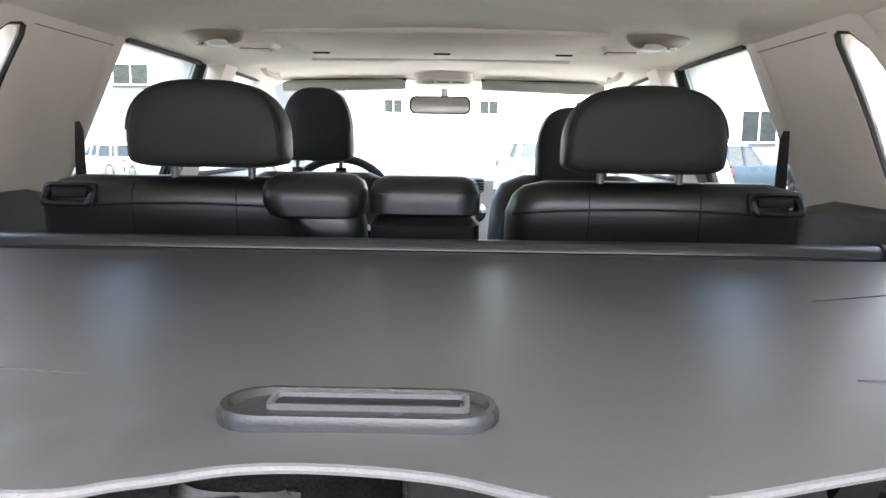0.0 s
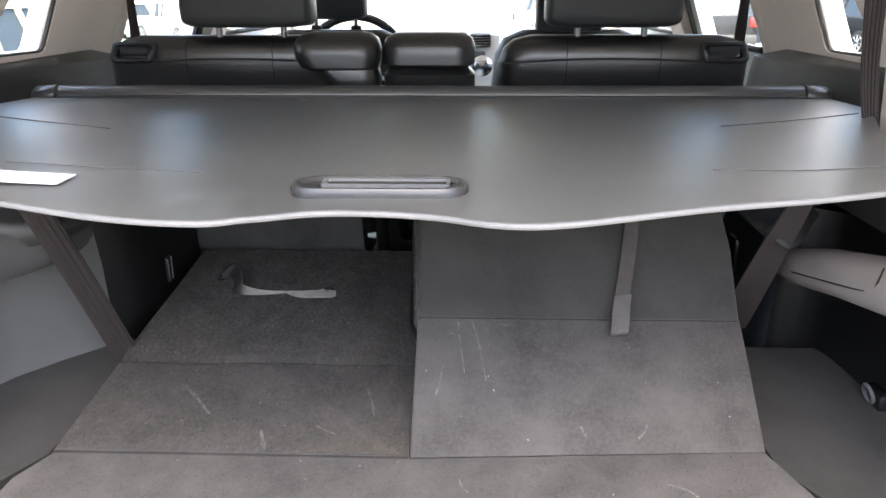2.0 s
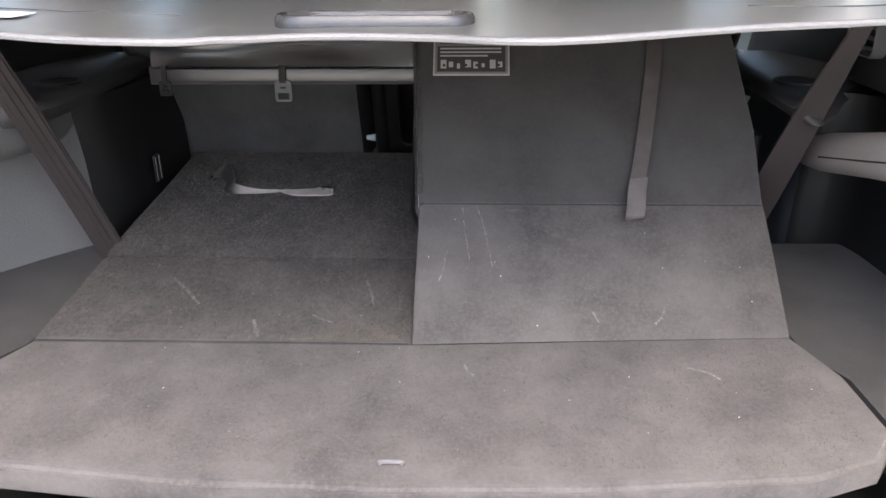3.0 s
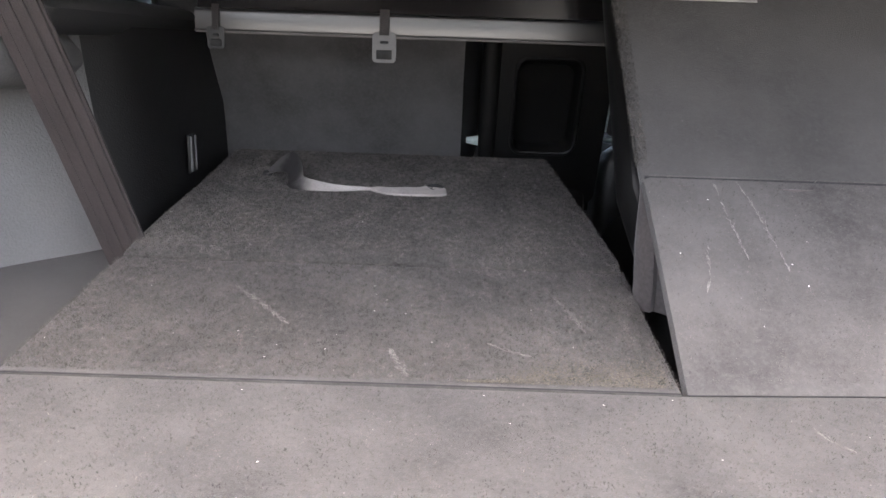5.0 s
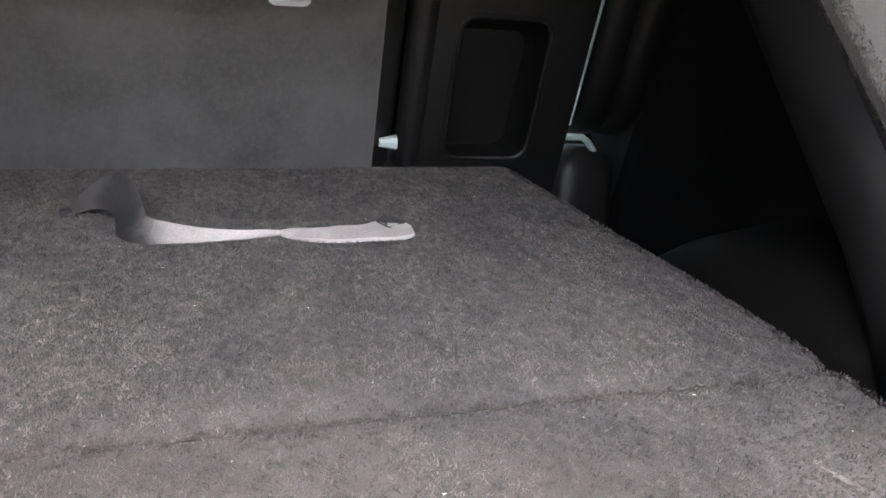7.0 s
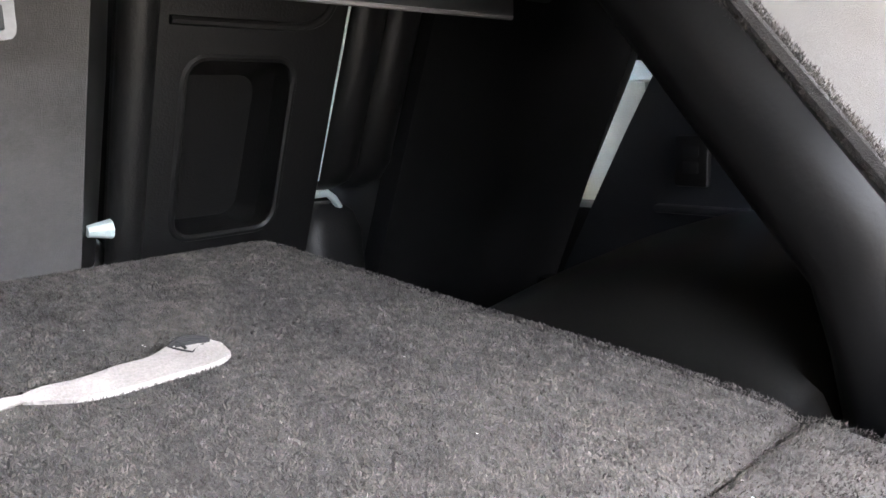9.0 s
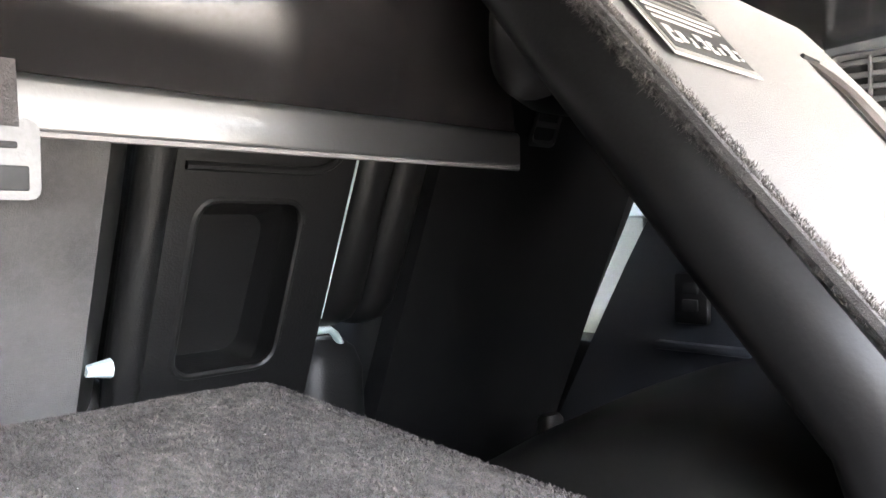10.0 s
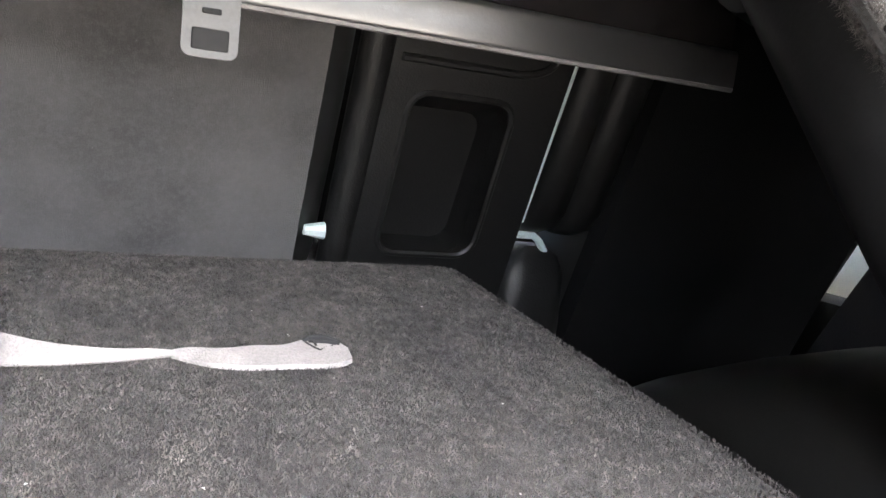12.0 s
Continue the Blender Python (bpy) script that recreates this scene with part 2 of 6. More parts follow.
def loft(rings, bm=None, caps=True, closed=True):
    """A skin over rings of equal length."""
    bm = bm or bmesh.new()
    vs = [[bm.verts.new(p) for p in r] for r in rings]
    n = len(vs[0])
    for a, b in zip(vs, vs[1:]):
        for i in range(n if closed else n - 1):
            j = (i + 1) % n
            bm.faces.new((a[i], a[j], b[j], b[i]))
    if caps:
        bm.faces.new(vs[0][::-1])
        bm.faces.new(vs[-1])
    return bm


def rrect(hx, hy, r, n=4):
    """A rounded rectangle round the origin."""
    r = min(r, hx * 0.999, hy * 0.999)
    out = []
    for cx, cy, a0 in ((hx - r, hy - r, 0), (-hx + r, hy - r, 90), (-hx + r, -hy + r, 180), (hx - r, -hy + r, 270)):
        for k in range(n + 1):
            a = radians(a0 + 90 * k / n)
            out.append((cx + r * math.cos(a), cy + r * math.sin(a)))
    return out


def zloft(spec, bm=None, n=5):
    """Rounded blocks stacked upward: rows of z, cx, cy, hx, hy, r."""
    return loft([[Vector((cx + u, cy + v, z)) for u, v in rrect(hx, hy, r, n)] for z, cx, cy, hx, hy, r in spec], bm)


def xloft(spec, bm=None, n=5):
    """Rounded blocks along x: rows of x, cy, cz, hy, hz, r."""
    return loft([[Vector((x, cy + u, cz + v)) for u, v in rrect(hy, hz, r, n)] for x, cy, cz, hy, hz, r in spec], bm)


def tube(points, r, n=10, bm=None):
    pts = [Vector(p) for p in points]
    rings, side = [], None
    for i, p in enumerate(pts):
        d = (pts[min(i + 1, len(pts) - 1)] - pts[max(i - 1, 0)]).normalized()
        if side is None:
            side = d.orthogonal().normalized()
        side = (side - d * side.dot(d)).normalized()
        up = d.cross(side)
        rr = r[i] if isinstance(r, (list, tuple)) else r
        rings.append([p + rr * (math.cos(2 * math.pi * k / n) * side + math.sin(2 * math.pi * k / n) * up) for k in range(n)])
    return loft(rings, bm)


def ribbon(points, across, width, thick=0.0015, bm=None):
    """A flat band along points; across: its width's direction, one or one for each point."""
    pts = [Vector(p) for p in points]
    rings = []
    for i, p in enumerate(pts):
        a = Vector(across[i] if isinstance(across[0], (tuple, list, Vector)) else across).normalized() * width / 2
        d = (pts[min(i + 1, len(pts) - 1)] - pts[max(i - 1, 0)]).normalized()
        nrm = a.cross(d).normalized() * thick / 2
        rings.append([p - a - nrm, p + a - nrm, p + a + nrm, p - a + nrm])
    return loft(rings, bm)


def spline(pts, n=8):
    """Smooth points through the given ones."""
    p = [Vector(q) for q in pts]
    out = []
    for i in range(len(p) - 1):
        a, b, c, d = p[max(i - 1, 0)], p[i], p[i + 1], p[min(i + 2, len(p) - 1)]
        for k in range(n):
            t = k / n
            out.append(0.5 * ((2 * b) + (c - a) * t + (2 * a - 5 * b + 4 * c - d) * t * t + (3 * b - a - 3 * c + d) * t ** 3))
    return out + [p[-1]]


def sheet(outline, holes, to3, thick, bm=None):
    """A flat outline with holes, laid into space by to3(u, v), and thickened along the given vector."""
    bm = bm or bmesh.new()
    es = []
    for loop in [outline] + list(holes):
        vs = [bm.verts.new(to3(*p)) for p in loop]
        es += [bm.edges.new((vs[i], vs[(i + 1) % len(vs)])) for i in range(len(vs))]
    fs = [g for g in bmesh.ops.triangle_fill(bm, edges=es, use_beauty=True)["geom"] if isinstance(g, bmesh.types.BMFace)]
    ex = bmesh.ops.extrude_face_region(bm, geom=fs)["geom"]
    for v in ex:
        if isinstance(v, bmesh.types.BMVert):
            v.co += Vector(thick)
    return bm


def lean(z):
    """Half the cabin's width at a height: the sides lean inward above the window line."""
    return 0.725 - max(0.0, z - 0.45) * 0.32


# ---- the yard outside ----
def gz(y):
    """The yard falls away slightly ahead of the vehicle."""
    return -0.75 - 0.018 * max(-40.0, min(80.0, y))


bm = bmesh.new()
bmesh.ops.create_grid(bm, x_segments=20, y_segments=20, size=400)
for v in bm.verts:
    v.co.z = gz(v.co.y)
tagged(part("ground", bm, CONCRETE), "pale sunlit concrete yard of a vehicle lot", "ground", kind="structure")


def vehicle(name, label, paint, m, length=4.6, width=1.85, height=1.7, hood=0.62, boot=0.25, pickup=False):
    """A parked vehicle: body, cabin glass, wheels with tyre and rim, lamps. It faces +x, its base is at z = 0."""
    car = thing(name, label, "car" if not pickup else "pickup")
    hl, hw = length / 2, width / 2
    belt = height * 0.58
    body = zloft([(0.22, 0, 0, hl * 0.96, hw * 0.92, 0.25), (0.36, 0, 0, hl, hw, 0.3), (belt * 0.75, 0, 0, hl, hw, 0.35),
                  (belt, 0, 0, hl * 0.985, hw * 0.95, 0.35), (belt + 0.03, 0, 0, hl * 0.95, hw * 0.9, 0.3)], n=6)
    part("body", body, paint, car)
    c0, c1 = -hl + boot * length * 0.5, hl - hood * length * 0.5
    if pickup:
        c0 = -0.15
        part("bed_cap", zloft([(belt, (-hl + c0) / 2, 0, (hl + c0) / 2 * 0.97, hw * 0.93, 0.12), (height * 0.97, (-hl + c0) / 2, 0, (hl + c0) / 2 * 0.93, hw * 0.84, 0.15)]), paint, car)
    cc, ch = (c0 + c1) / 2, (c1 - c0) / 2
    part("cabin_glass", zloft([(belt, cc, 0, ch, hw * 0.9, 0.2), (height * 0.93, cc - 0.1, 0, ch * 0.74, hw * 0.74, 0.2)]), CARGLASS, car)
    part("roof", zloft([(height * 0.925, cc - 0.1, 0, ch * 0.77, hw * 0.77, 0.22), (height * 0.985, cc - 0.1, 0, ch * 0.72, hw * 0.7, 0.22), (height, cc - 0.1, 0, ch * 0.5, hw * 0.5, 0.22)]), paint, car)
    for sx in (c0 + 0.28 * ch, cc + 0.1, c1 - 0.5 * ch):
        for s in (-1, 1):
            part("pillar", tube([(sx, s * hw * 0.89, belt), (sx - 0.14 * (sx - cc), s * hw * 0.75, height * 0.94)], 0.045, 6), paint, car)
    for wx in (-hl * 0.6, hl * 0.62):
        for s in (-1, 1):
            ty = part("wheel", loft([[Vector((wx + r * math.cos(a), s * y, 0.34 + r * math.sin(a))) for a in [2 * math.pi * k / 24 for k in range(24)]]
                                     for r, y in ((0.22, hw - 0.19), (0.33, hw - 0.18), (0.345, hw - 0.1), (0.33, hw + 0.015), (0.23, hw + 0.02))]), RUBBER, car)
            rim = bmesh.new()
            for k in range(8):
                a = math.pi / 4 * k
                tube([(wx + 0.04 * math.cos(a), s * (hw + 0.03), 0.34 + 0.04 * math.sin(a)), (wx + 0.21 * math.cos(a), s * (hw + 0.025), 0.34 + 0.21 * math.sin(a))], 0.022, 6, rim)
            loft([[Vector((wx + r * math.cos(b), s * y, 0.34 + r * math.sin(b))) for b in [2 * math.pi * k / 24 for k in range(24)]] for r, y in ((0.20, hw + 0.02), (0.20, hw + 0.035), (0.235, hw + 0.03), (0.235, hw + 0.02))], rim, caps=False)
            part("rim", rim, STEEL, ty)
    for s in (-1, 1):
        part("tail_lamp", box(-hl - 0.01, -hl + 0.1, s * hw * 0.78 - 0.1, s * hw * 0.78 + 0.1, belt * 0.72, belt * 0.95, 0.03), TAIL, car)
        part("headlight", box(hl - 0.12, hl + 0.01, s * hw * 0.75 - 0.16, s * hw * 0.75 + 0.16, belt * 0.66, belt * 0.82, 0.03), LAMP, car)
    part("bumper", zloft([(0.3, -hl, 0, 0.06, hw * 0.9, 0.05), (0.5, -hl, 0, 0.09, hw * 0.92, 0.06), (0.58, -hl, 0, 0.05, hw * 0.9, 0.05)]), RUBBER, car)
    car.matrix_world = m
    return car


G = -0.75
vehicle("white_pickup", "white pickup truck with a capped bed parked on the yard", WHITEPAINT, pose(-11.4, 30.0, gz(30.0), 0, 0, 137), 4.9, 1.75, 1.62, 0.55, 0.0, True)
vehicle("white_car", "small white car parked behind the pickup", WHITEPAINT, pose(-16.2, 35.0, gz(35.0), 0, 0, 150), 4.4, 1.75, 1.6)
vehicle("pale_car", "pale green car parked beside the open vehicle", PALEPAINT, pose(-5.9, 8.3, gz(8.3), 0, 0, 75), 4.5, 1.8, 1.42)
vehicle("white_car", "white car parked in a far row", WHITEPAINT, pose(-17.8, 26.5, gz(26.5), 0, 0, 20), 4.6, 1.8, 1.65)
vehicle("white_car", "white car parked in a row of cars", WHITEPAINT, pose(-15.4, 21.5, gz(21.5), 0, 0, 40), 4.6, 1.8, 1.65)
vehicle("black_suv", "black sport utility vehicle parked with its tail outward", BLACKPAINT, pose(7.45, 24.2, gz(24.2), 0, 0, 84), 4.6, 1.85, 1.88)
vehicle("blue_suv", "blue sport utility vehicle with alloy wheels parked on the yard", BLUEPAINT, pose(9.15, 25.2, gz(25.2), 0, 0, -6), 4.7, 1.9, 1.80)
vehicle("grey_car", "dark grey car parked farther along the yard", BLACKPAINT, pose(11.6, 23.5, gz(23.5), 0, 0, 100), 4.6, 1.85, 1.75)
vehicle("white_van", "white van parked across the yard ahead", WHITEPAINT, pose(4.0, 34.0, gz(34.0), 0, 0, 8), 4.8, 1.9, 1.95)
# Unseen wall added to hold back low light from behind.
tagged(part("light_block_wall", box(-60, 60, -14.4, -14.0, -1.5, 2.6, 0.02), WALLGREY, smooth=False), "plain grey wall added out of view to block low light", "wall", kind="structure")
fence = thing("fence", "low pale metal fence at the far side of the yard", "fence")
for z in (-1.22, -0.92):
    part("rail", box(-5.2, -1.2, 33.0, 33.05, z, z + 0.05), WALLGREY, fence, smooth=False)
for k in range(21):
    part("slat", box(-5.2 + 0.2 * k, -5.12 + 0.2 * k, 32.97, 33.0, gz(33.0), -0.84), WALLGREY, fence, smooth=False)


def hall(name, label, wall_mat, x0, x1, y0, y1, h, rows):
    b = thing(name, label, "building", at=(0, 0, 0))
    part("wall", box(x0, x1, y0, y1, G - 1.5, G + h, 0.02), wall_mat, b, smooth=False)
    part("roof", box(x0 - 0.3, x1 + 0.3, y0 - 0.3, y1 + 0.3, G + h, G + h + 0.35, 0.03), WALLPALE, b, smooth=False)
    for z, n, w, hh in rows:
        for k in range(n):
            cx = x0 + (k + 0.5) * (x1 - x0) / n
            win = part("window", box(cx - w / 2, cx + w / 2, y0 - 0.06, y0 + 0.05, G + z, G + z + hh), CARGLASS, b, smooth=False)
            fr = bmesh.new()
            for a, c, d, e in ((-w / 2 - 0.06, -w / 2, 0, hh), (w / 2, w / 2 + 0.06, 0, hh), (-w / 2 - 0.06, w / 2 + 0.06, -0.06, 0), (-w / 2 - 0.06, w / 2 + 0.06, hh, hh + 0.06), (-0.03, 0.03, 0, hh)):
                box(cx + a, cx + c, y0 - 0.1, y0 + 0.04, G + z + d, G + z + e, 0, 1, fr)
            part("frame", fr, WALLPALE, win, smooth=False)
    return b


hall("warehouse", "grey clad warehouse at the far side of the yard", WALLGREY, -48, -12, 44, 60, 8.0, [(4.2, 8, 2.0, 1.1)])
hall("office_building", "pale rendered low building with dark windows", WALLPALE, -9, 14, 62, 75, 6.5, [(3.4, 3, 1.4, 1.0)])
hall("storage_building", "light grey industrial building with small windows", WALLGREY, 11, 42, 36, 50, 7.0, [(1.4, 5, 1.6, 1.4)])


# ---- the cabin's shell ----
def car_floor():
    bm = box(-0.78, 0.78, 0.40, 2.9, -0.30, -0.22)
    box(-0.66, 0.66, 0.0, 0.42, -0.22, -0.14, 0, 1, bm)
    part("floor", bm, BACK_CARPET, tagged(new("cabin_floor"), "dark carpeted cabin floor", "floor", kind="structure"), smooth=False)


car_floor()
tagged(part("bulkhead", box(-0.80, 0.80, 2.62, 2.70, -0.30, 0.36, 0.01), BACK_CARPET), "dark bulkhead below the dashboard", "wall", kind="structure")


body = tagged(new("body_side_left"), "painted lower body side of the vehicle", "wall", kind="structure")
part("side_panel", box(-0.86, -0.815, -0.36, 2.75, -0.42, 0.44, 0.015), WHITEPAINT, body)
body = tagged(new("body_side_right"), "painted lower body side of the vehicle", "wall", kind="structure")
part("side_panel", box(0.815, 0.86, -0.36, 2.75, -0.42, 0.44, 0.015), WHITEPAINT, body)
tagged(part("spare_wheel_well", box(-0.80, 0.80, -0.36, 0.0, -0.40, -0.062, 0.01), PLASTIC), "dark under-floor well at the rear", "floor", kind="structure")
tagged(part("under_floor", box(-0.80, 0.80, 0.0, 2.75, -0.36, -0.305, 0.01), PLASTIC), "dark underside of the cabin", "floor", kind="structure")


def liftgate():
    """The raised tailgate over the rear opening, added unseen to shade the load floor."""
    g = thing("liftgate", "unseen raised tailgate with a beige inner lining, added as a shade", "tailgate")
    rows = ((-0.36, 0.90), (-0.58, 1.10), (-0.82, 1.30), (-1.06, 1.46))
    part("outer_panel", loft([[Vector((x, y, z)) for x in (-0.70, -0.35, 0.0, 0.35, 0.70)] + [Vector((x, y + 0.03, z + 0.06)) for x in (0.70, 0.35, 0.0, -0.35, -0.70)] for y, z in rows]), WHITEPAINT, g)
    part("lining", loft([[Vector((x, y - 0.02, z - 0.03)) for x in (-0.60, 0.0, 0.60)] + [Vector((x, y, z - 0.005)) for x in (0.60, 0.0, -0.60)] for y, z in rows]), BEIGE, g)
    for s in (-1, 1):
        part("strut", tube([(s * 0.66, -0.38, 0.60), (s * 0.64, -0.66, 1.15)], 0.011, 8), PLASTIC, g)


liftgate()

# load floor board: rounded rear edge, slightly proud of its surround
front = 0.0
outline = [(-0.475, 0.002), (0.002, 0.003), (0.478, 0.0330), (0.505, -0.06), (0.507, -0.17), (0.475, -0.21), (0.40, -0.24), (0.2, -0.262), (0.0, -0.268), (-0.2, -0.262), (-0.40, -0.24), (-0.47, -0.20), (-0.50, -0.15), (-0.50, -0.06)]
bm = sheet(outline, [], lambda u, v: Vector((u, v, 0.0)), (0, 0, -0.03))
bmesh.ops.bevel(bm, geom=[e for e in bm.edges if all(abs(v.co.z) < 1e-4 for v in e.verts) and e.is_manifold and e.calc_face_angle(0) > 1], offset=0.006, segments=3, affect="EDGES")
load = tagged(part("load_floor", bm, CARPET), "worn grey carpeted load floor board with scuffs", "floor", kind="structure")
part("tie_down", tube(spline([(-0.008, -0.234, 0.001), (-0.007, -0.234, 0.004), (0.012, -0.234, 0.004), (0.013, -0.234, 0.001)], 4), 0.0022, 8), GREY_PLASTIC, load, "small steel tie-down")

# carpeted ledges at both sides of the board, their carpet darkened for shade
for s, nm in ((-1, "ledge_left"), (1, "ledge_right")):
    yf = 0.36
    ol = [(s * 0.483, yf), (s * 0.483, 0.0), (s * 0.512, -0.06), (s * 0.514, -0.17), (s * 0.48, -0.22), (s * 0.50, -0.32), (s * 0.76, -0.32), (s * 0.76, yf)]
    tagged(part(nm, sheet(ol, [], lambda u, v: Vector((u, v, -0.006)), (0, 0, -0.05)), LEDGE_SHADE), "grey carpeted ledge beside the load floor, darkened for shade", "floor", kind="structure")
tagged(part("rear_sill", box(-0.62, 0.62, -0.36, -0.275, -0.06, -0.012, 0.012), PLASTIC), "dark plastic scuff plate on the rear sill", "sill", kind="structure")

td = thing("tie_down_hook", "grey cargo tie-down ring at the foot of the side trim", "tie-down")
part("base", box(0.679, 0.697, 0.145, 0.195, -0.006, 0.020, 0.005), PLASTIC, td)
part("ring", tube([(0.675 - 0.004 * math.sin(a), 0.170 + 0.013 * math.cos(a), 0.012 + 0.013 * math.sin(a)) for a in [2 * math.pi * k / 18 for k in range(19)]], 0.0034, 8), GREY_PLASTIC, td, "grey plastic ring")

# lower side walls: plan lines swept upward
PLAN = {-1: [(-0.70, -0.36), (-0.695, -0.12), (-0.665, 0.16), (-0.62, 0.25), (-0.55, 0.335), (-0.505, 0.40), (-0.49, 0.48), (-0.49, 0.655)],
        1: [(0.70, -0.36), (0.70, -0.12), (0.695, 0.16), (0.685, 0.33), (0.655, 0.385), (0.61, 0.405), (0.60, 0.47), (0.60, 0.64)]}
for s, nm in ((-1, "wall_left"), (1, "wall_right")):
    wall = tagged(new(nm), "moulded side trim of the cargo bay", "wall", kind="structure")
    line = spline([(x, y, 0) for x, y in PLAN[s]], 6)
    cut = 0.335 if s < 0 else 0.40
    # Left wheelhouse trim is grey, right near black; the front trims differ slightly.
    for nm2, pts, m2, lab2 in (("wheelhouse_trim", [p for p in line if p.y <= cut + 0.012], PANEL if s < 0 else PLASTIC, "grained plastic wheelhouse trim"), ("front_side_trim", [p for p in line if p.y > cut - 0.012], PLASTIC if s < 0 else DOOR_DARK, "smooth dark side trim")):
        rings = []
        for z, push in ((-0.20, -0.004), (-0.03, 0.0), (0.05, 0.003), (0.14, 0.008), (0.19, 0.014), (0.235, 0.018)):
            o = 0.0 if nm2 == "wheelhouse_trim" else 0.002
            f = (0.235 - z) / 0.265 * 0.13 if s > 0 and nm2 != "wheelhouse_trim" else 0.0
            run = [Vector((p.x + s * push, p.y + o + f * max(0.0, (p.y - 0.5) / 0.14), z)) for p in pts]
            rings.append(run + [Vector((s * 0.80, q.y, z)) for q in reversed(run)])
        part(nm2, loft(rings), m2, wall, lab2)
    # shelf over the wheelhouse, and the arm rest roll behind it
    nose = [(-0.74, 0.13, 0), (-0.60, 0.165, 0), (-0.53, 0.20, 0), (-0.511, 0.24, 0)] if s < 0 else [(0.76, 0.52, 0), (0.64, 0.385, 0), (0.58, 0.285, 0), (0.540, 0.222, 0), (0.517, 0.212, 0), (0.509, 0.245, 0)]
    inner = [(p.x, p.y) for p in spline(nose + [ (s * 0.513, 0.36, 0), (s * 0.517, 0.47, 0), (s * 0.515, 0.65, 0)], 5)]
    rings = []
    for z, push in ((0.225, 0.022), (0.235, 0.008), (0.248, 0.0), (0.258, 0.005), (0.264, 0.02)):
        rings.append([Vector((x + s * push, y, z)) for x, y in inner] + [Vector((s * 0.80, y, z)) for x, y in reversed(inner)])
    part("shelf", loft(rings), SHELF, wall, "smooth grey shelf with a cup holder")
    roll = []
    bends = ((-0.20, 0.8, 0.04), (-0.16, 0.97, 0.02), (0.0, 1.0, 0.0), (0.12, 1.0, -0.01), (0.20, 1.0, -0.035), (0.27, 0.95, -0.05), (0.32, 0.8, -0.05), (0.345, 0.5, -0.045)) if s < 0 else ((-0.20, 0.8, 0.04), (-0.16, 0.97, 0.02), (0.0, 1.0, 0.0), (0.18, 1.0, -0.01), (0.31, 0.95, -0.018), (0.365, 0.8, -0.012), (0.385, 0.5, 0.0))
    for y, k, dx in bends:
        zc = 0.224 - 0.08 * (y - 0.06) if s < 0 else 0.220 - (0.235 if y > 0.06 else 0.08) * (y - 0.06)
        roll.append([Vector((s * (0.655 + dx + u), y, zc + v * k)) for u, v in rrect(0.055, 0.036 if s < 0 else 0.032, 0.03, 5)])
    # The right armrest is coloured paler to stand for light on it.
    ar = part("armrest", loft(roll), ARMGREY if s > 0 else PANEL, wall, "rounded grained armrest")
    part("parting_line", tube(spline([(0.604, 0.064, 0.248), (0.5995, 0.064, 0.230), (0.5975, 0.074, 0.213), (0.5925, 0.131, 0.197), (0.589, 0.214, 0.178), (0.584, 0.28, 0.163)], 3) if s > 0 else [(s * 0.6005, 0.0, 0.22), (s * 0.591, 0.11, 0.196)], 0.0014, 5), SEAM, ar)
    # upper inner wall to the window line
    rings = []
    for z, x in ((0.25, 0.675), (0.34, 0.69), (0.43, 0.70), (0.455, 0.705), (0.468, 0.72), (0.47, 0.80)):
        rings.append([Vector((s * x, -0.36, z)), Vector((s * x, 0.1, z)), Vector((s * x, 0.5, z)), Vector((s * (x - (0.06 if z < 0.46 else 0.012)), 0.70, z)), Vector((s * (x - (0.05 if z < 0.46 else 0.0)), 0.765, z)), Vector((s * 0.81, 0.765, z)), Vector((s * 0.81, -0.36, z))])
    part("upper_trim", loft(rings), SILLGREY, wall, "dark plastic trim under the quarter window")
    part("cup_rim", loft([[Vector((s * 0.556 + r * math.cos(a), 0.327 + r * math.sin(a), z)) for a in [2 * math.pi * k / 28 for k in range(28)]] for r, z in ((0.026, 0.2645), (0.030, 0.2670), (0.034, 0.2670), (0.036, 0.263))], caps=False), PLASTIC, wall)
    part("cup_well", loft([[Vector((s * 0.556 + r * math.cos(a), 0.327 + r * math.sin(a), z)) for a in [2 * math.pi * k / 28 for k in range(28)]] for r, z in ((0.001, 0.2642), (0.027, 0.2650))], caps=False), SEAM, wall, "dark cup holder well")

    # pillars and window surround, leaning inward
    def side(u, v, s=s):
        return Vector((s * lean(v), u, v))
    qw = [(0.562, 0.476), (0.574, 0.479), (0.581, 0.488), (0.603, 0.60), (0.622, 0.668), (0.642, 0.720), (0.641, 0.736), (0.628, 0.741), (0.595, 0.736), (0.55, 0.708), (0.47, 0.615), (0.415, 0.53), (0.398, 0.492), (0.404, 0.478)]
    ol = [(-0.40, 0.466), (0.895, 0.455), (0.925, 0.60), (0.948, 0.70), (0.985, 0.770), (1.0, 0.80), (-0.10, 0.80), (-0.32, 0.66)]
    trim = tagged(part("pillar_trim_left" if s < 0 else "pillar_trim_right", sheet(ol, [qw], side, (s * 0.05, 0, 0)), BEIGE), "beige plastic pillar trim round the quarter window", "trim", kind="structure")
    part("pillar_roll", tube(spline([Vector((s * (lean(v) + 0.036), u - 0.012, v)) for u, v in ((0.890, 0.455), (0.905, 0.52), (0.925, 0.61), (0.946, 0.70), (0.985, 0.772))], 4), 0.040, 14), BEIGE, trim, "rounded front edge of the pillar trim")
    ring = [Vector((s * (lean(v) + 0.006), u, v)) for u, v in qw]
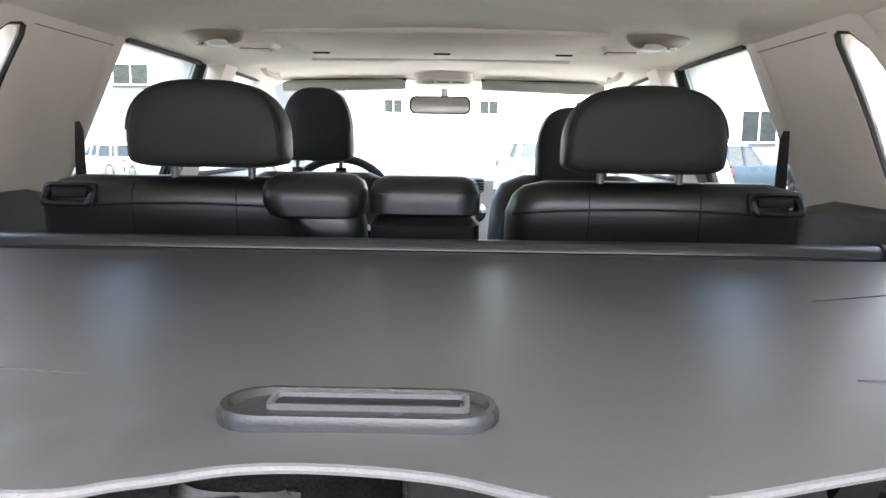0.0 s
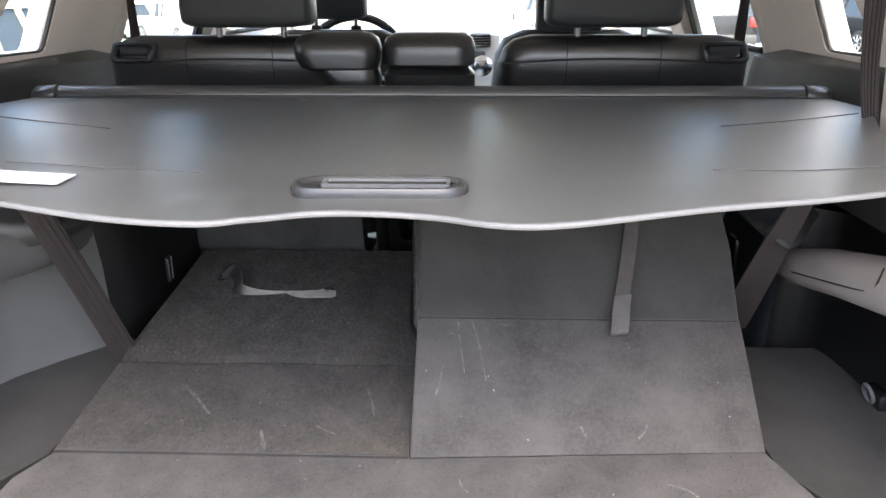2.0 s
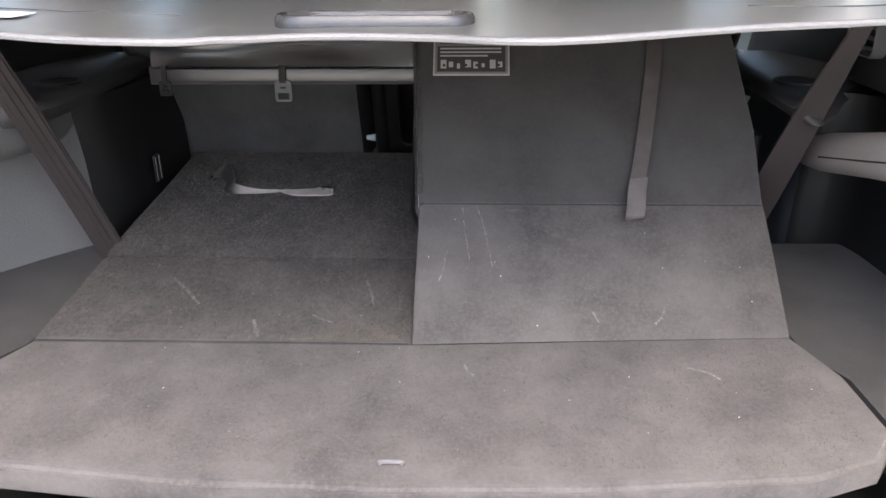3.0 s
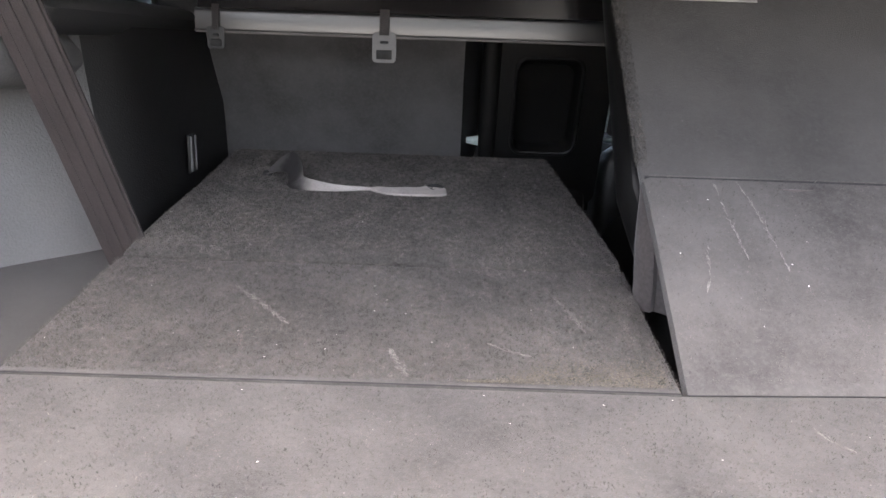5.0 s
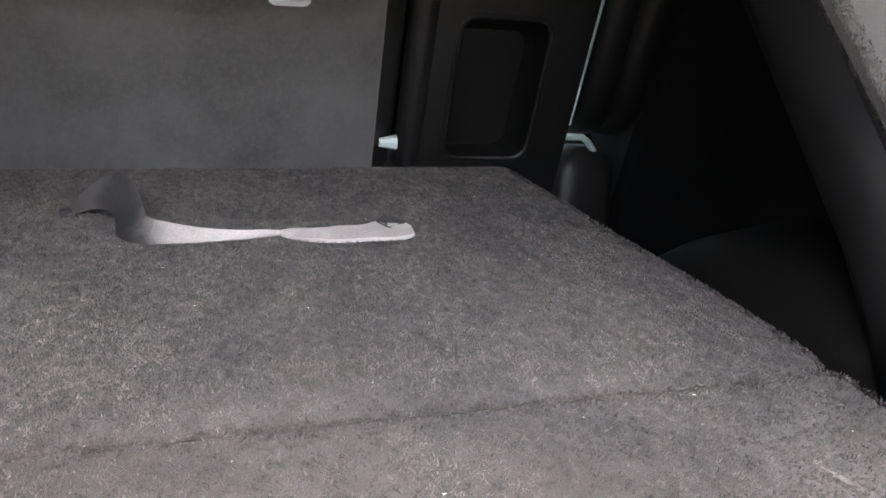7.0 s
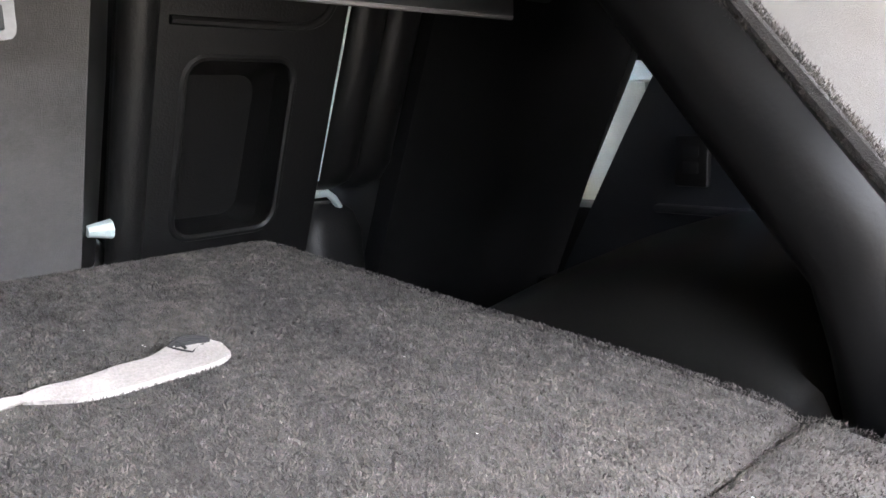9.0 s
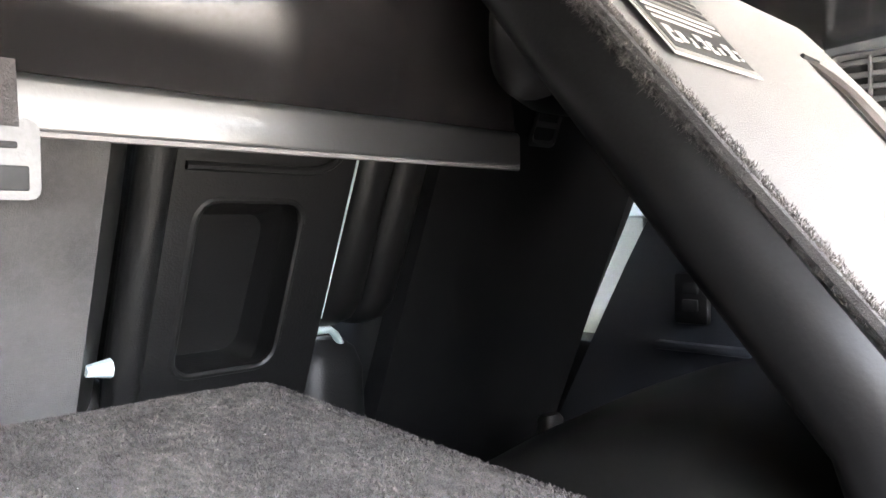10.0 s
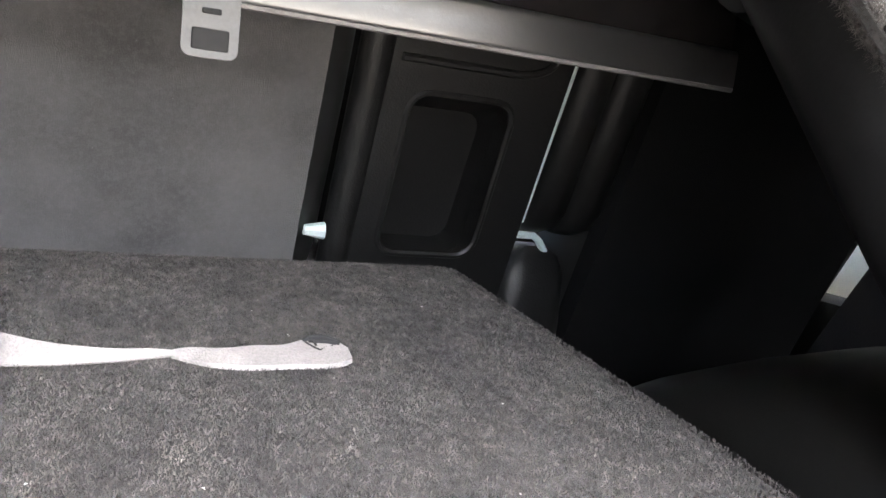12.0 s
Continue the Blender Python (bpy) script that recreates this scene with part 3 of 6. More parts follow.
    part("seal", tube(ring + ring[:1], 0.005, 6), RUBBER, trim, "black rubber window seal")
    part("joint", tube([Vector((s * (lean(0.742) - 0.001), y, 0.742)) for y in (0.66, 0.8, 0.96)], 0.0007, 5), SEAM, trim)
    part("quarter_glass", sheet(qw, [], lambda u, v, s=s: Vector((s * (lean(v) + 0.012), u, v)), (s * 0.004, 0, 0)), TINT, trim).visible_shadow = False
    # rear pillar bulge behind the window
    part("rear_pillar_bulge", loft([[Vector((s * (w + 0.01), y0, z)), Vector((s * (w - 0.026), y0 - 0.07, z)), Vector((s * (w - 0.040), y0 - 0.20, z)), Vector((s * (w - 0.035), y0 - 0.42, z)), Vector((s * (w + 0.02), y0 - 0.45, z))]
                                   for z, y0 in ((0.335, 0.325), (0.345, 0.34), (0.40, 0.355), (0.44, 0.36), (0.50, 0.368), (0.58, 0.412), (0.66, 0.48), (0.74, 0.56), (0.80, 0.61)) for w in (min(lean(z), 0.707),)]), BEIGE, trim)

    # doors: rear and front, each with window opening
    for k, (y0, y1, yb0, yb1, yt0, yt1) in enumerate(((0.83, 1.50, 0.905, 1.39, 0.97, 1.46), (1.70, 2.62, 1.66, 2.45, 1.72, 2.15))):
        door = tagged(new("door_%d" % (1 + k + (2 if s > 0 else 0))), "rear side door with pale upper trim" if k == 0 else "front side door with pale upper trim", "door", kind="structure")
        win = [(yb0, 0.455), (yb1, 0.452), (yt1 - 0.02, 0.755), (yt0 + 0.02, 0.76)]
        ol = [(y0 - 0.12, 0.20), (y1 + 0.05, 0.20), (y1 + 0.06, 0.45), (yt1 + 0.05, 0.80), (yt0 + 0.004, 0.80), (yb0 - 0.012, 0.452), (y0 - 0.12, 0.452)]
        part("upper_panel", sheet(ol, [win], side, (s * 0.045, 0, 0)), DOOR_PALE, door)
        part("lower_panel", box(s * 0.69 if s > 0 else -0.80, 0.80 if s > 0 else -0.69, y0 - 0.12, y1 + 0.06, -0.30, 0.205, 0.012), DOOR_PALE if k == 0 else DOOR_DARK, door)
        part("armrest", xloft([(s * 0.64, y0 + 0.28, 0.17, 0.20, 0.028, 0.025), (s * 0.70, y0 + 0.26, 0.17, 0.25, 0.04, 0.03)]), DOOR_DARK, door)
        part("inner_handle", box(min(s * 0.70, s * 0.72), max(s * 0.70, s * 0.72), y0 + 0.28, y0 + 0.42, 0.32, 0.36, 0.008), STEEL, door, "chrome inner handle")
        ring = [Vector((s * (lean(v) - 0.002), u, v)) for u, v in win]
        part("window_frame", tube(ring, 0.008, 6), RUBBER, door, "black window frame")
        part("frame_post", tube([ring[1] - Vector((s * 0.004, -0.012, 0)), ring[2] - Vector((s * 0.004, -0.012, 0))], 0.012, 8), RUBBER, door, "black window post")
        part("pane", sheet(win, [], lambda u, v, s=s: Vector((s * (lean(v) + 0.012), u, v)), (s * 0.004, 0, 0)), TINT if k == 0 else GLASS, door).visible_shadow = False
    # centre pillar
    tagged(part("centre_pillar_left" if s < 0 else "centre_pillar_right", loft([[Vector((s * (lean(z) - 0.03), y, z)), Vector((s * (lean(z) - 0.03), y + w, z)), Vector((s * (lean(z) + 0.03), y + w + 0.03, z)), Vector((s * (lean(z) + 0.03), y, z))]
                                   for z, y, w in ((-0.25, 1.40, 0.22), (0.2, 1.42, 0.20), (0.45, 1.445, 0.15), (0.62, 1.53, 0.11), (0.80, 1.58, 0.11))]), BEIGE), "beige centre pillar trim between the doors", "pillar", kind="structure")
    # windscreen pillar
    tagged(part("front_pillar_left" if s < 0 else "front_pillar_right", tube(spline([(s * 0.64, 1.98, 0.80), (s * 0.66, 2.25, 0.69), (s * 0.70, 2.55, 0.52), (s * 0.74, 2.85, 0.36)], 5), 0.04, 10), BEIGE), "beige windscreen pillar trim", "pillar", kind="structure")
    # strip of roof side between the pillars and the headliner
    tagged(part("roof_rail_left" if s < 0 else "roof_rail_right", loft([[Vector((s * (lean(0.77) + 0.02), y, 0.755)), Vector((s * (lean(0.78) - 0.012), y, 0.765)), Vector((s * 0.59, y, 0.775)), Vector((s * 0.59, y, 0.86)), Vector((s * 0.74, y, 0.86))] for y in (-0.20, 0.4, 1.0, 1.6, 2.1)]), CLOTH), "beige cloth roof side rail", "trim", kind="structure")

part("ridge", box(0.590, 0.612, 0.505, 0.640, 0.021, 0.033, 0.005), DOOR_DARK, wall, "moulded ridge along the side trim")

# ceiling with its sunroof recess and cross step
prof = [(-0.30, 0.755), (0.25, 0.765), (0.50, 0.77), (0.56, 0.785), (0.95, 0.795), (1.05, 0.79), (1.55, 0.79), (1.62, 0.79), (1.95, 0.785), (2.12, 0.772)]
rings = []
for y, z in prof:
    arc = [(-0.615, -0.028), (-0.52, -0.010), (-0.3, 0.0), (0.0, 0.006), (0.3, 0.0), (0.52, -0.010), (0.615, -0.028)]
    rings.append([Vector((x, y, z + d)) for x, d in arc] + [Vector((x, y, z + 0.09)) for x, d in reversed(arc)])
tagged(part("ceiling", loft(rings), CLOTH), "beige cloth headliner", "ceiling", kind="structure")
tagged(part("body_roof", box(-0.76, 0.76, -0.35, 2.15, 0.905, 0.94, 0.02), WHITEPAINT), "painted roof panel of the vehicle", "roof", kind="structure")
tagged(part("sunroof_shade", box(-0.36, 0.36, 1.05, 1.58, 0.786, 0.82, 0.012), CLOTH), "closed cloth sunroof shade in the headliner", "sunroof", kind="structure")
for y in (1.045, 1.60):
    tagged(part("sunroof_lip", tube([(-0.36, y, 0.789), (0, y, 0.794), (0.36, y, 0.789)], 0.009, 8), BEIGE), "beige rim of the sunroof opening", "trim", kind="structure")
for x in (-0.305, 0.008, 0.322):
    tagged(part("sunroof_catch", box(x - 0.022, x + 0.022, 1.425, 1.440, 0.782, 0.790, 0.003), PLASTIC), "small dark catch at the edge of the sunroof shade", "trim", kind="structure")
bm = sheet([(-0.60, 2.12), (0.60, 2.12), (0.72, 2.95), (-0.72, 2.95)], [], lambda u, v: Vector((u, v, 0.79 - (v - 2.12) * 0.53)), (0, 0, 0.005))
ws = tagged(part("windscreen", bm, GLASS), "clear windscreen glass", "window", kind="structure")
ws.visible_shadow = False
tagged(part("windscreen_header", xloft([(-0.63, 2.13, 0.775, 0.03, 0.02, 0.015), (0, 2.15, 0.79, 0.03, 0.02, 0.015), (0.63, 2.13, 0.775, 0.03, 0.02, 0.015)]), CLOTH), "cloth covered windscreen header", "trim", kind="structure")


tagged(part("sill_trim", box(0.612, 0.685, 0.655, 1.02, -0.20, 0.022, 0.014), PLASTIC), "black plastic trim over the door sill", "trim", kind="structure")


# ---- second-row seats ----
def headrest(name, label, cx, cy, cz, hx, hz, parent=None, group="headrests", post=0.06, tilt=-6):
    h = thing(name, label, "headrest", group)
    out = []
    for k in range(48):
        a = 2 * math.pi * k / 48
        c, s_ = math.cos(a), math.sin(a)
        e = 2.7 if s_ > 0 else 6.0
        u = math.copysign(abs(c) ** (2 / e), c)
        v = math.copysign(abs(s_) ** (2 / e), s_)
        v = -0.5 + (1.5 if v > 0 else 0.5) * v
        out.append((u * hx, v * hz))
    sh = math.tan(radians(tilt))
    rings = []
    for k, yy in ((0.45, -0.0610), (0.75, -0.0595), (0.90, -0.0570), (0.955, -0.0535), (0.985, -0.046), (1.0, -0.034), (1.0, 0.010), (0.97, 0.030), (0.90, 0.043), (0.75, 0.050), (0.4, 0.053)):
        rings.append([Vector((cx + u * k, cy + yy + v * k * sh, cz + v * (1 - (1 - k) * hx / hz * 0.8))) for u, v in out])
    pad = part("pad", loft(rings), LIT_LEATHER, h)
    part("piping", tube([Vector((cx + u * 0.968, cy - 0.0520 + v * sh, cz + v * 0.955)) for u, v in out[1:24]], 0.0018, 6), LEATHER, pad)
    for s in (-1, 1):
        part("post", tube([(cx + s * post, cy - 0.005, cz - hz - 0.05), (cx + s * post, cy - 0.005, cz - hz + 0.03)], 0.006, 10), POST, h, "steel headrest post")
        part("sleeve", zloft([(cz - hz - 0.03, cx + s * post, cy - 0.005, 0.017, 0.012, 0.01), (cz - hz - 0.018, cx + s * post, cy - 0.005, 0.015, 0.010, 0.009)]), PLASTIC, h)
    return h


def seat_y(z):
    """The rear face of the second-row backrests, which lean rearward to the top."""
    return 0.535 + (0.46 - z) * 0.40


def rear_seat(s, x0, x1, label):
    """One second-row seat: x0 is its inner edge, x1 its outer edge."""
    seat = thing("second_row_seat", label, "car seat", "second-row seats")
    a, b = min(x0, x1), max(x0, x1)
    cx, hx = (a + b) / 2, (b - a) / 2
    rows = []
    for z, dx, dy in ((-0.18, -0.05, 0.06), (-0.14, -0.038, 0.075), (0.06, -0.018, 0.085), (0.2, -0.010, 0.09), (0.34, 0.0, 0.085), (0.40, 0.0, 0.075), (0.455, -0.003, 0.066), (0.482, -0.012, 0.055), (0.497, -0.028, 0.038), (0.505, -0.06, 0.018)):
        rows.append((z, cx - s * abs(dx if z < 0.4 else 0), seat_y(z) + 0.085, hx + dx, dy, 0.045))
    if s > 0:
        # beside the centre seat the padding stops short of the floor in two upright folds
        outer = {-0.18: 0.53, -0.14: 0.55, 0.06: 0.550, 0.2: 0.560, 0.34: 0.574, 0.40: 0.588}
        inner = {-0.18: 0.068, -0.14: 0.068, 0.06: 0.068, 0.2: 0.060, 0.34: 0.055, 0.40: 0.045}
        rows = [(z, (a + inner[z] + outer[z]) / 2 if z < 0.42 else cx + 0.021, y, (outer[z] - a - inner[z]) / 2 if z < 0.42 else h - 0.021, d, 0.055) for z, c, y, h, d, q in rows]
        for x_, w_, o_ in ((a + 0.018, 0.021, 0.008), (a + 0.052, 0.021, 0.0)):
            part("bolster", zloft([(z, x_, seat_y(z) + o_ + 0.05, w_ * k, 0.05 * k, 0.02 * k) for z, k in ((0.096, 0.5), (0.104, 0.85), (0.12, 1.0), (0.2, 1.0), (0.3, 1.0), (0.35, 1.0), (0.385, 0.8))], n=5), LEATHER, seat, "upright leather bolster fold")
    part("backrest", zloft(rows, n=6), SHINY, seat)
    ia, ib = (a + 0.035, b - 0.027) if s < 0 else (a + 0.072, 0.500)
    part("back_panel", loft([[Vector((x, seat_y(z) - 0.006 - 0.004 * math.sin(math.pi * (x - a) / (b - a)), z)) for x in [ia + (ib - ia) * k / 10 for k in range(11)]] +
                             [Vector((x, seat_y(z) + 0.02, z)) for x in [ib - (ib - ia) * k / 10 for k in range(11)]] for z in (-0.15, -0.05, 0.05, 0.1, 0.2, 0.3, 0.35, 0.372, 0.38)]), BACK_CARPET if s < 0 else SHADED_BACK, seat, "dark carpeted rear panel")
    part("back_seam", tube([(x, seat_y(0.455) - 0.002 + 0.010, 0.455 + 0.012 * math.sin(math.pi * (x - a) / (b - a))) for x in [a + 0.05 + (b - a - 0.1) * k / 12 for k in range(13)]], 0.0018, 5), SEAM, seat)
    if s > 0:
        yy = seat_y(0.30) - 0.012
        bz = part("tether_bezel", loft([[Vector((0.292 + u * k, yy + o - v * 0.4 * k, 0.302 + v * k)) for u, v in rrect(0.022, 0.029, 0.006, 3)] for k, o in ((1.0, 0.012), (1.0, 0.0), (0.9, -0.002), (0.78, 0.0), (0.76, 0.008))], caps=False), PLASTIC, seat, "black plastic tether bezel")
        part("tether_bar", box(0.274, 0.310, yy + 0.003, yy + 0.007, 0.292, 0.300, 0.001), SEAM, bz)
        part("side_lever", box(0.526, 0.542, seat_y(0.27) + 0.03, seat_y(0.27) + 0.07, 0.235, 0.30, 0.006), PLASTIC, seat, "black plastic release lever")
    for k in (0.25, 0.72):
        px = a + (b - a) * k
        part("hook_cover", box(px - 0.010, px + 0.010, seat_y(0.41) - 0.012, seat_y(0.41), 0.405, 0.410, 0.002), GREY_PLASTIC, seat, "small hook on the seat back")
    for k in (0.33, 0.66):
        px = a + (b - a) * k
        part("stitch_line", tube([(px, seat_y(z) + 0.085 - d - 0.0004, z) for z, d in ((0.40, 0.075), (0.43, 0.070), (0.455, 0.066), (0.482, 0.055), (0.497, 0.038))], 0.0009, 5), SEAM, seat)
    # release handle in its bezel at the outer shoulder
    hxp = s * (0.535 if s < 0 else 0.528)
    yb = 0.545
    bez = part("handle_bezel", loft([[Vector((hxp + u * k, yb + off + 0.012 * (v > 0), 0.477 + v * k2)) for u, v in rrect(0.041, 0.018, 0.010)] for k, k2, off in ((1.0, 1.0, 0.012), (1.0, 1.0, -0.004), (0.9, 0.8, -0.007), (0.74, 0.55, -0.004), (0.72, 0.5, 0.012))], caps=False), PLASTIC, seat, "dark plastic release bezel")
    part("handle", box(hxp - 0.027, hxp + 0.027, yb + 0.004, yb + 0.014, 0.472, 0.488, 0.004), SEAM, bez)
    part("cushion", xloft([(a + 0.005, 1.0, 0.02, 0.20, 0.05, 0.04), (a + 0.03, 1.0, 0.03, 0.23, 0.07, 0.05), (b - 0.03, 1.0, 0.03, 0.23, 0.07, 0.05), (b - 0.005, 1.0, 0.02, 0.20, 0.05, 0.04)]), LEATHER, seat)
    part("base", box(a + 0.06, b - 0.06, 0.80, 1.18, -0.22, -0.03, 0.02), PLASTIC, seat)
    return seat


rear_seat(-1, -0.119, -0.60, "black leather second-row seat with a carpeted back, upright")
rear_seat(1, 0.085, 0.590, "black leather second-row seat with a carpeted back, upright")
headrest("headrest", "black leather headrest on the second-row seat", -0.325, 0.59, 0.585, 0.119, 0.065)
headrest("headrest", "black leather headrest on the second-row seat", 0.331, 0.59, 0.584, 0.120, 0.065)

# raised armrest beside the seat, and the narrow centre seat
arm = thing("folded_armrest", "black leather armrest folded up against the seat", "armrest")
part("lower_pad", zloft([(0.30, -0.125, 0.60, 0.036, 0.05, 0.03), (0.36, -0.127, 0.575, 0.040, 0.055, 0.035), (0.42, -0.132, 0.56, 0.047, 0.055, 0.035), (0.440, -0.140, 0.556, 0.054, 0.054, 0.035), (0.452, -0.148, 0.555, 0.060, 0.050, 0.035)]), SHINY, arm)
part("upper_pad", zloft([(0.446, -0.150, 0.556, 0.058, 0.046, 0.035), (0.454, -0.156, 0.552, 0.069, 0.054, 0.035), (0.470, -0.159, 0.551, 0.075, 0.056, 0.036), (0.490, -0.16, 0.552, 0.076, 0.056, 0.038), (0.502, -0.16, 0.554, 0.073, 0.048, 0.038), (0.511, -0.16, 0.557, 0.060, 0.034, 0.030), (0.514, -0.16, 0.558, 0.045, 0.022, 0.02)]), SHINY, arm)
mid = thing("middle_seat", "narrow black centre seat with a storage recess in its plastic back", "car seat")
part("upper_pad", zloft([(0.452, 0.004, 0.575, 0.070, 0.045, 0.03), (0.458, 0.004, 0.57, 0.082, 0.056, 0.035), (0.488, 0.004, 0.568, 0.083, 0.058, 0.035), (0.503, 0.004, 0.57, 0.077, 0.05, 0.035), (0.511, 0.004, 0.572, 0.062, 0.035, 0.03)]), SHINY, mid)
part("lower_pad", zloft([(0.33, 0.004, 0.60, 0.078, 0.05, 0.03), (0.40, 0.004, 0.58, 0.083, 0.056, 0.035), (0.44, 0.004, 0.572, 0.082, 0.056, 0.035), (0.452, 0.004, 0.575, 0.070, 0.045, 0.03)]), SHINY, mid)


def mid_y(z):
    return 0.705 - (z - 0.06) * 0.40


def mid3(u, v):
    return Vector((u, mid_y(v), v))


pocket = [(p[0] - 0.021, p[1] + 0.142) for p in rrect(0.049, 0.072, 0.018, 4)]
panel = [(p[0] - 0.021, p[1] + 0.17) for p in rrect(0.092, 0.185, 0.02, 4)]
part("back_shell", sheet(panel, [pocket], mid3, (0, 0.03, 0)), PLASTIC, mid, "dark moulded plastic shell")
rim = [mid3(u, v) for u, v in pocket]
part("edge_roll", tube(spline([(-0.106, mid_y(z) + 0.004, z) for z in (0.0, 0.1, 0.2, 0.33)], 3), 0.014, 10), PLASTIC, mid, "rounded edge of the plastic shell")
part("recess", loft([rim, [p + Vector((0.004, 0.02, 0)) for p in rim], [Vector((-0.021 + (p.x + 0.021) * 0.86, p.y + 0.055, 0.142 + (p.z - 0.142) * 0.86)) for p in rim]], caps=False), PLASTIC, mid, "recessed storage pocket")
part("recess_floor", loft([[Vector((-0.021 + (p.x + 0.021) * 0.87, p.y + 0.055, 0.142 + (p.z - 0.142) * 0.87)) for p in rim], [Vector((-0.021 + (p.x + 0.021) * 0.87, p.y + 0.06, 0.142 + (p.z - 0.142) * 0.87)) for p in rim]]), PLASTIC, mid)
part("recess_lip", tube([p + Vector((0, 0.0015, 0)) for p in rim + rim[:1]], 0.0034, 8), PLASTIC, mid)
part("upper_swage", tube(spline([(-0.085, mid_y(0.238) - 0.002, 0.238), (-0.02, mid_y(0.238) - 0.002, 0.238), (0.035, mid_y(0.24) - 0.003, 0.24), (0.056, mid_y(0.26) - 0.002, 0.262), (0.06, mid_y(0.32) - 0.002, 0.32)], 5), 0.0035, 8), PLASTIC, mid)
# Dark block added behind the gap so no light shows through.
part("gap_block", zloft([(0.02, -0.115, 0.815, 0.03, 0.05, 0.03), (0.105, -0.115, 0.79, 0.03, 0.05, 0.03), (0.25, -0.115, 0.74, 0.03, 0.05, 0.03), (0.42, -0.11, 0.66, 0.03, 0.05, 0.03)]), LEATHER, mid)
part("seat_base", box(-0.10, 0.06, 0.72, 1.1, -0.22, 0.02, 0.02), PLASTIC, mid)
# pale strips standing in for daylight through the gaps low between the seats
for run, cx in (([(-0.138, 0.690, 0.088), (-0.120, 0.690, 0.088)], -0.129), ([(0.076, 0.718, 0.092), (0.104, 0.718, 0.092), (0.114, 0.722, 0.086), (0.133, 0.732, 0.067)], 0.105)):
    hg = thing("gap_strip", "pale strip standing for daylight between the second-row seats", "bracket", "floor brackets")
    o, w = (0.010, 0.040) if cx > 0 else (0.0, 0.024)
    part("strap", tube(run, 0.0040 if cx > 0 else (0.0045, 0.0078), 8), GAP_LIGHT, hg, "pale strip in place of gap daylight")
    part("cover", zloft([(-0.22, cx + o, 0.76, w, 0.03, 0.02), (0.0, cx + o, 0.745, w, 0.03, 0.02), (0.05, cx + o, 0.742, w, 0.028, 0.025), (0.070, cx + o, 0.742, w * 0.8, 0.022, 0.02), (0.080, cx + o, 0.742, w * 0.45, 0.014, 0.012)]), PLASTIC, hg)
# Pale strip added for daylight glimpsed beside the centre seat's shell.
part("gap_sliver", tube([(0.0735, mid_y(0.108) + 0.004, 0.108), (0.0745, mid_y(0.19) + 0.004, 0.19), (0.0755, mid_y(0.262) + 0.004, 0.262)], 0.0016, 6), GAP_LIGHT, mid, "thin pale strip in place of gap daylight")

# ---- third-row seats ----
def slab(xs, prof, thick, bm=None):
    """A padded board across xs along a side profile of (y, z), thickened below it, with soft edges."""
    pts = spline([(0, y, z) for y, z in prof], 5)
    rings = []
    n = len(pts)
    for i, p in enumerate(pts):
        d = (pts[min(i + 1, n - 1)] - pts[max(i - 1, 0)]).normalized()
        nrm = Vector((0, -d.z, d.y))
        if nrm.z < 0 and abs(d.z) < 0.5:
            nrm = -nrm
        x0, x1 = xs(i / (n - 1), p.y) if callable(xs) else xs
        r = min(0.008, thick * 0.45)
        ring = [p + Vector((x0 + r, 0, 0)), p + Vector(((x0 + x1) / 2, 0, 0)) + nrm * 0.0004, p + Vector((x1 - r, 0, 0)), p + Vector((x1 - r * 0.3, 0, 0)) - nrm * r * 0.3, p + Vector((x1, 0, 0)) - nrm * r,
                p + Vector((x1, 0, 0)) - nrm * (thick - r), p + Vector((x1 - r, 0, 0)) - nrm * thick, p + Vector((x0 + r, 0, 0)) - nrm * thick, p + Vector((x0, 0, 0)) - nrm * (thick - r), p + Vector((x0, 0, 0)) - nrm * r, p + Vector((x0 + r * 0.3, 0, 0)) - nrm * r * 0.3]
        rings.append(ring)
    return loft(rings, bm)


LEFT_Y = (0.0, 0.08, 0.16, 0.200, 0.213, 0.2215, 0.231, 0.245, 0.32, 0.45, 0.56, 0.625, 0.648)
LEFT_Z = (0.0, 0.0082, 0.0168, 0.0212, 0.0220, 0.0198, 0.0236, 0.0272, 0.0365, 0.0485, 0.0610, 0.0685, 0.0665)


def left_top(y):
    """The carpet's height on the folded seat: a sloped flap, a furrow, and the flatter backrest."""
    return np.interp(y, LEFT_Y, LEFT_Z)


def left_edge(y):
    """The inner side edge of the folded seat, which runs in towards its front."""
    return np.interp(y, (0.0, 0.22, 0.24, 0.30, 0.36, 0.42, 0.48, 0.54, 0.60, 0.64, 0.656), (0.004, 0.008, 0.007, 0.003, 0.0, -0.004, -0.006, -0.011, -0.016, -0.021, -0.045))


left = thing("third_row_seat", "third-row seat folded flat, worn grey carpet on its back", "car seat", "third-row seats")
part("flap", slab(lambda f, y: (-0.478, left_edge(y)), [(0.003, 0.0), (0.08, 0.0082), (0.16, 0.0168), (0.200, 0.0212), (0.213, 0.0220), (0.2205, 0.0194)], 0.016), CARPET, left, "scuffed carpeted hinge flap")
part("back_board", slab(lambda f, y: (-0.480 + 0.012 * f ** 4 + 0.034 * f ** 16, left_edge(y)), [(0.2225, 0.0194), (0.231, 0.0234), (0.245, 0.0270), (0.32, 0.0365), (0.45, 0.0485), (0.56, 0.0610), (0.625, 0.0685), (0.648, 0.0665), (0.656, 0.052)], 0.05), CARPET, left, "carpeted rear of the folded backrest")
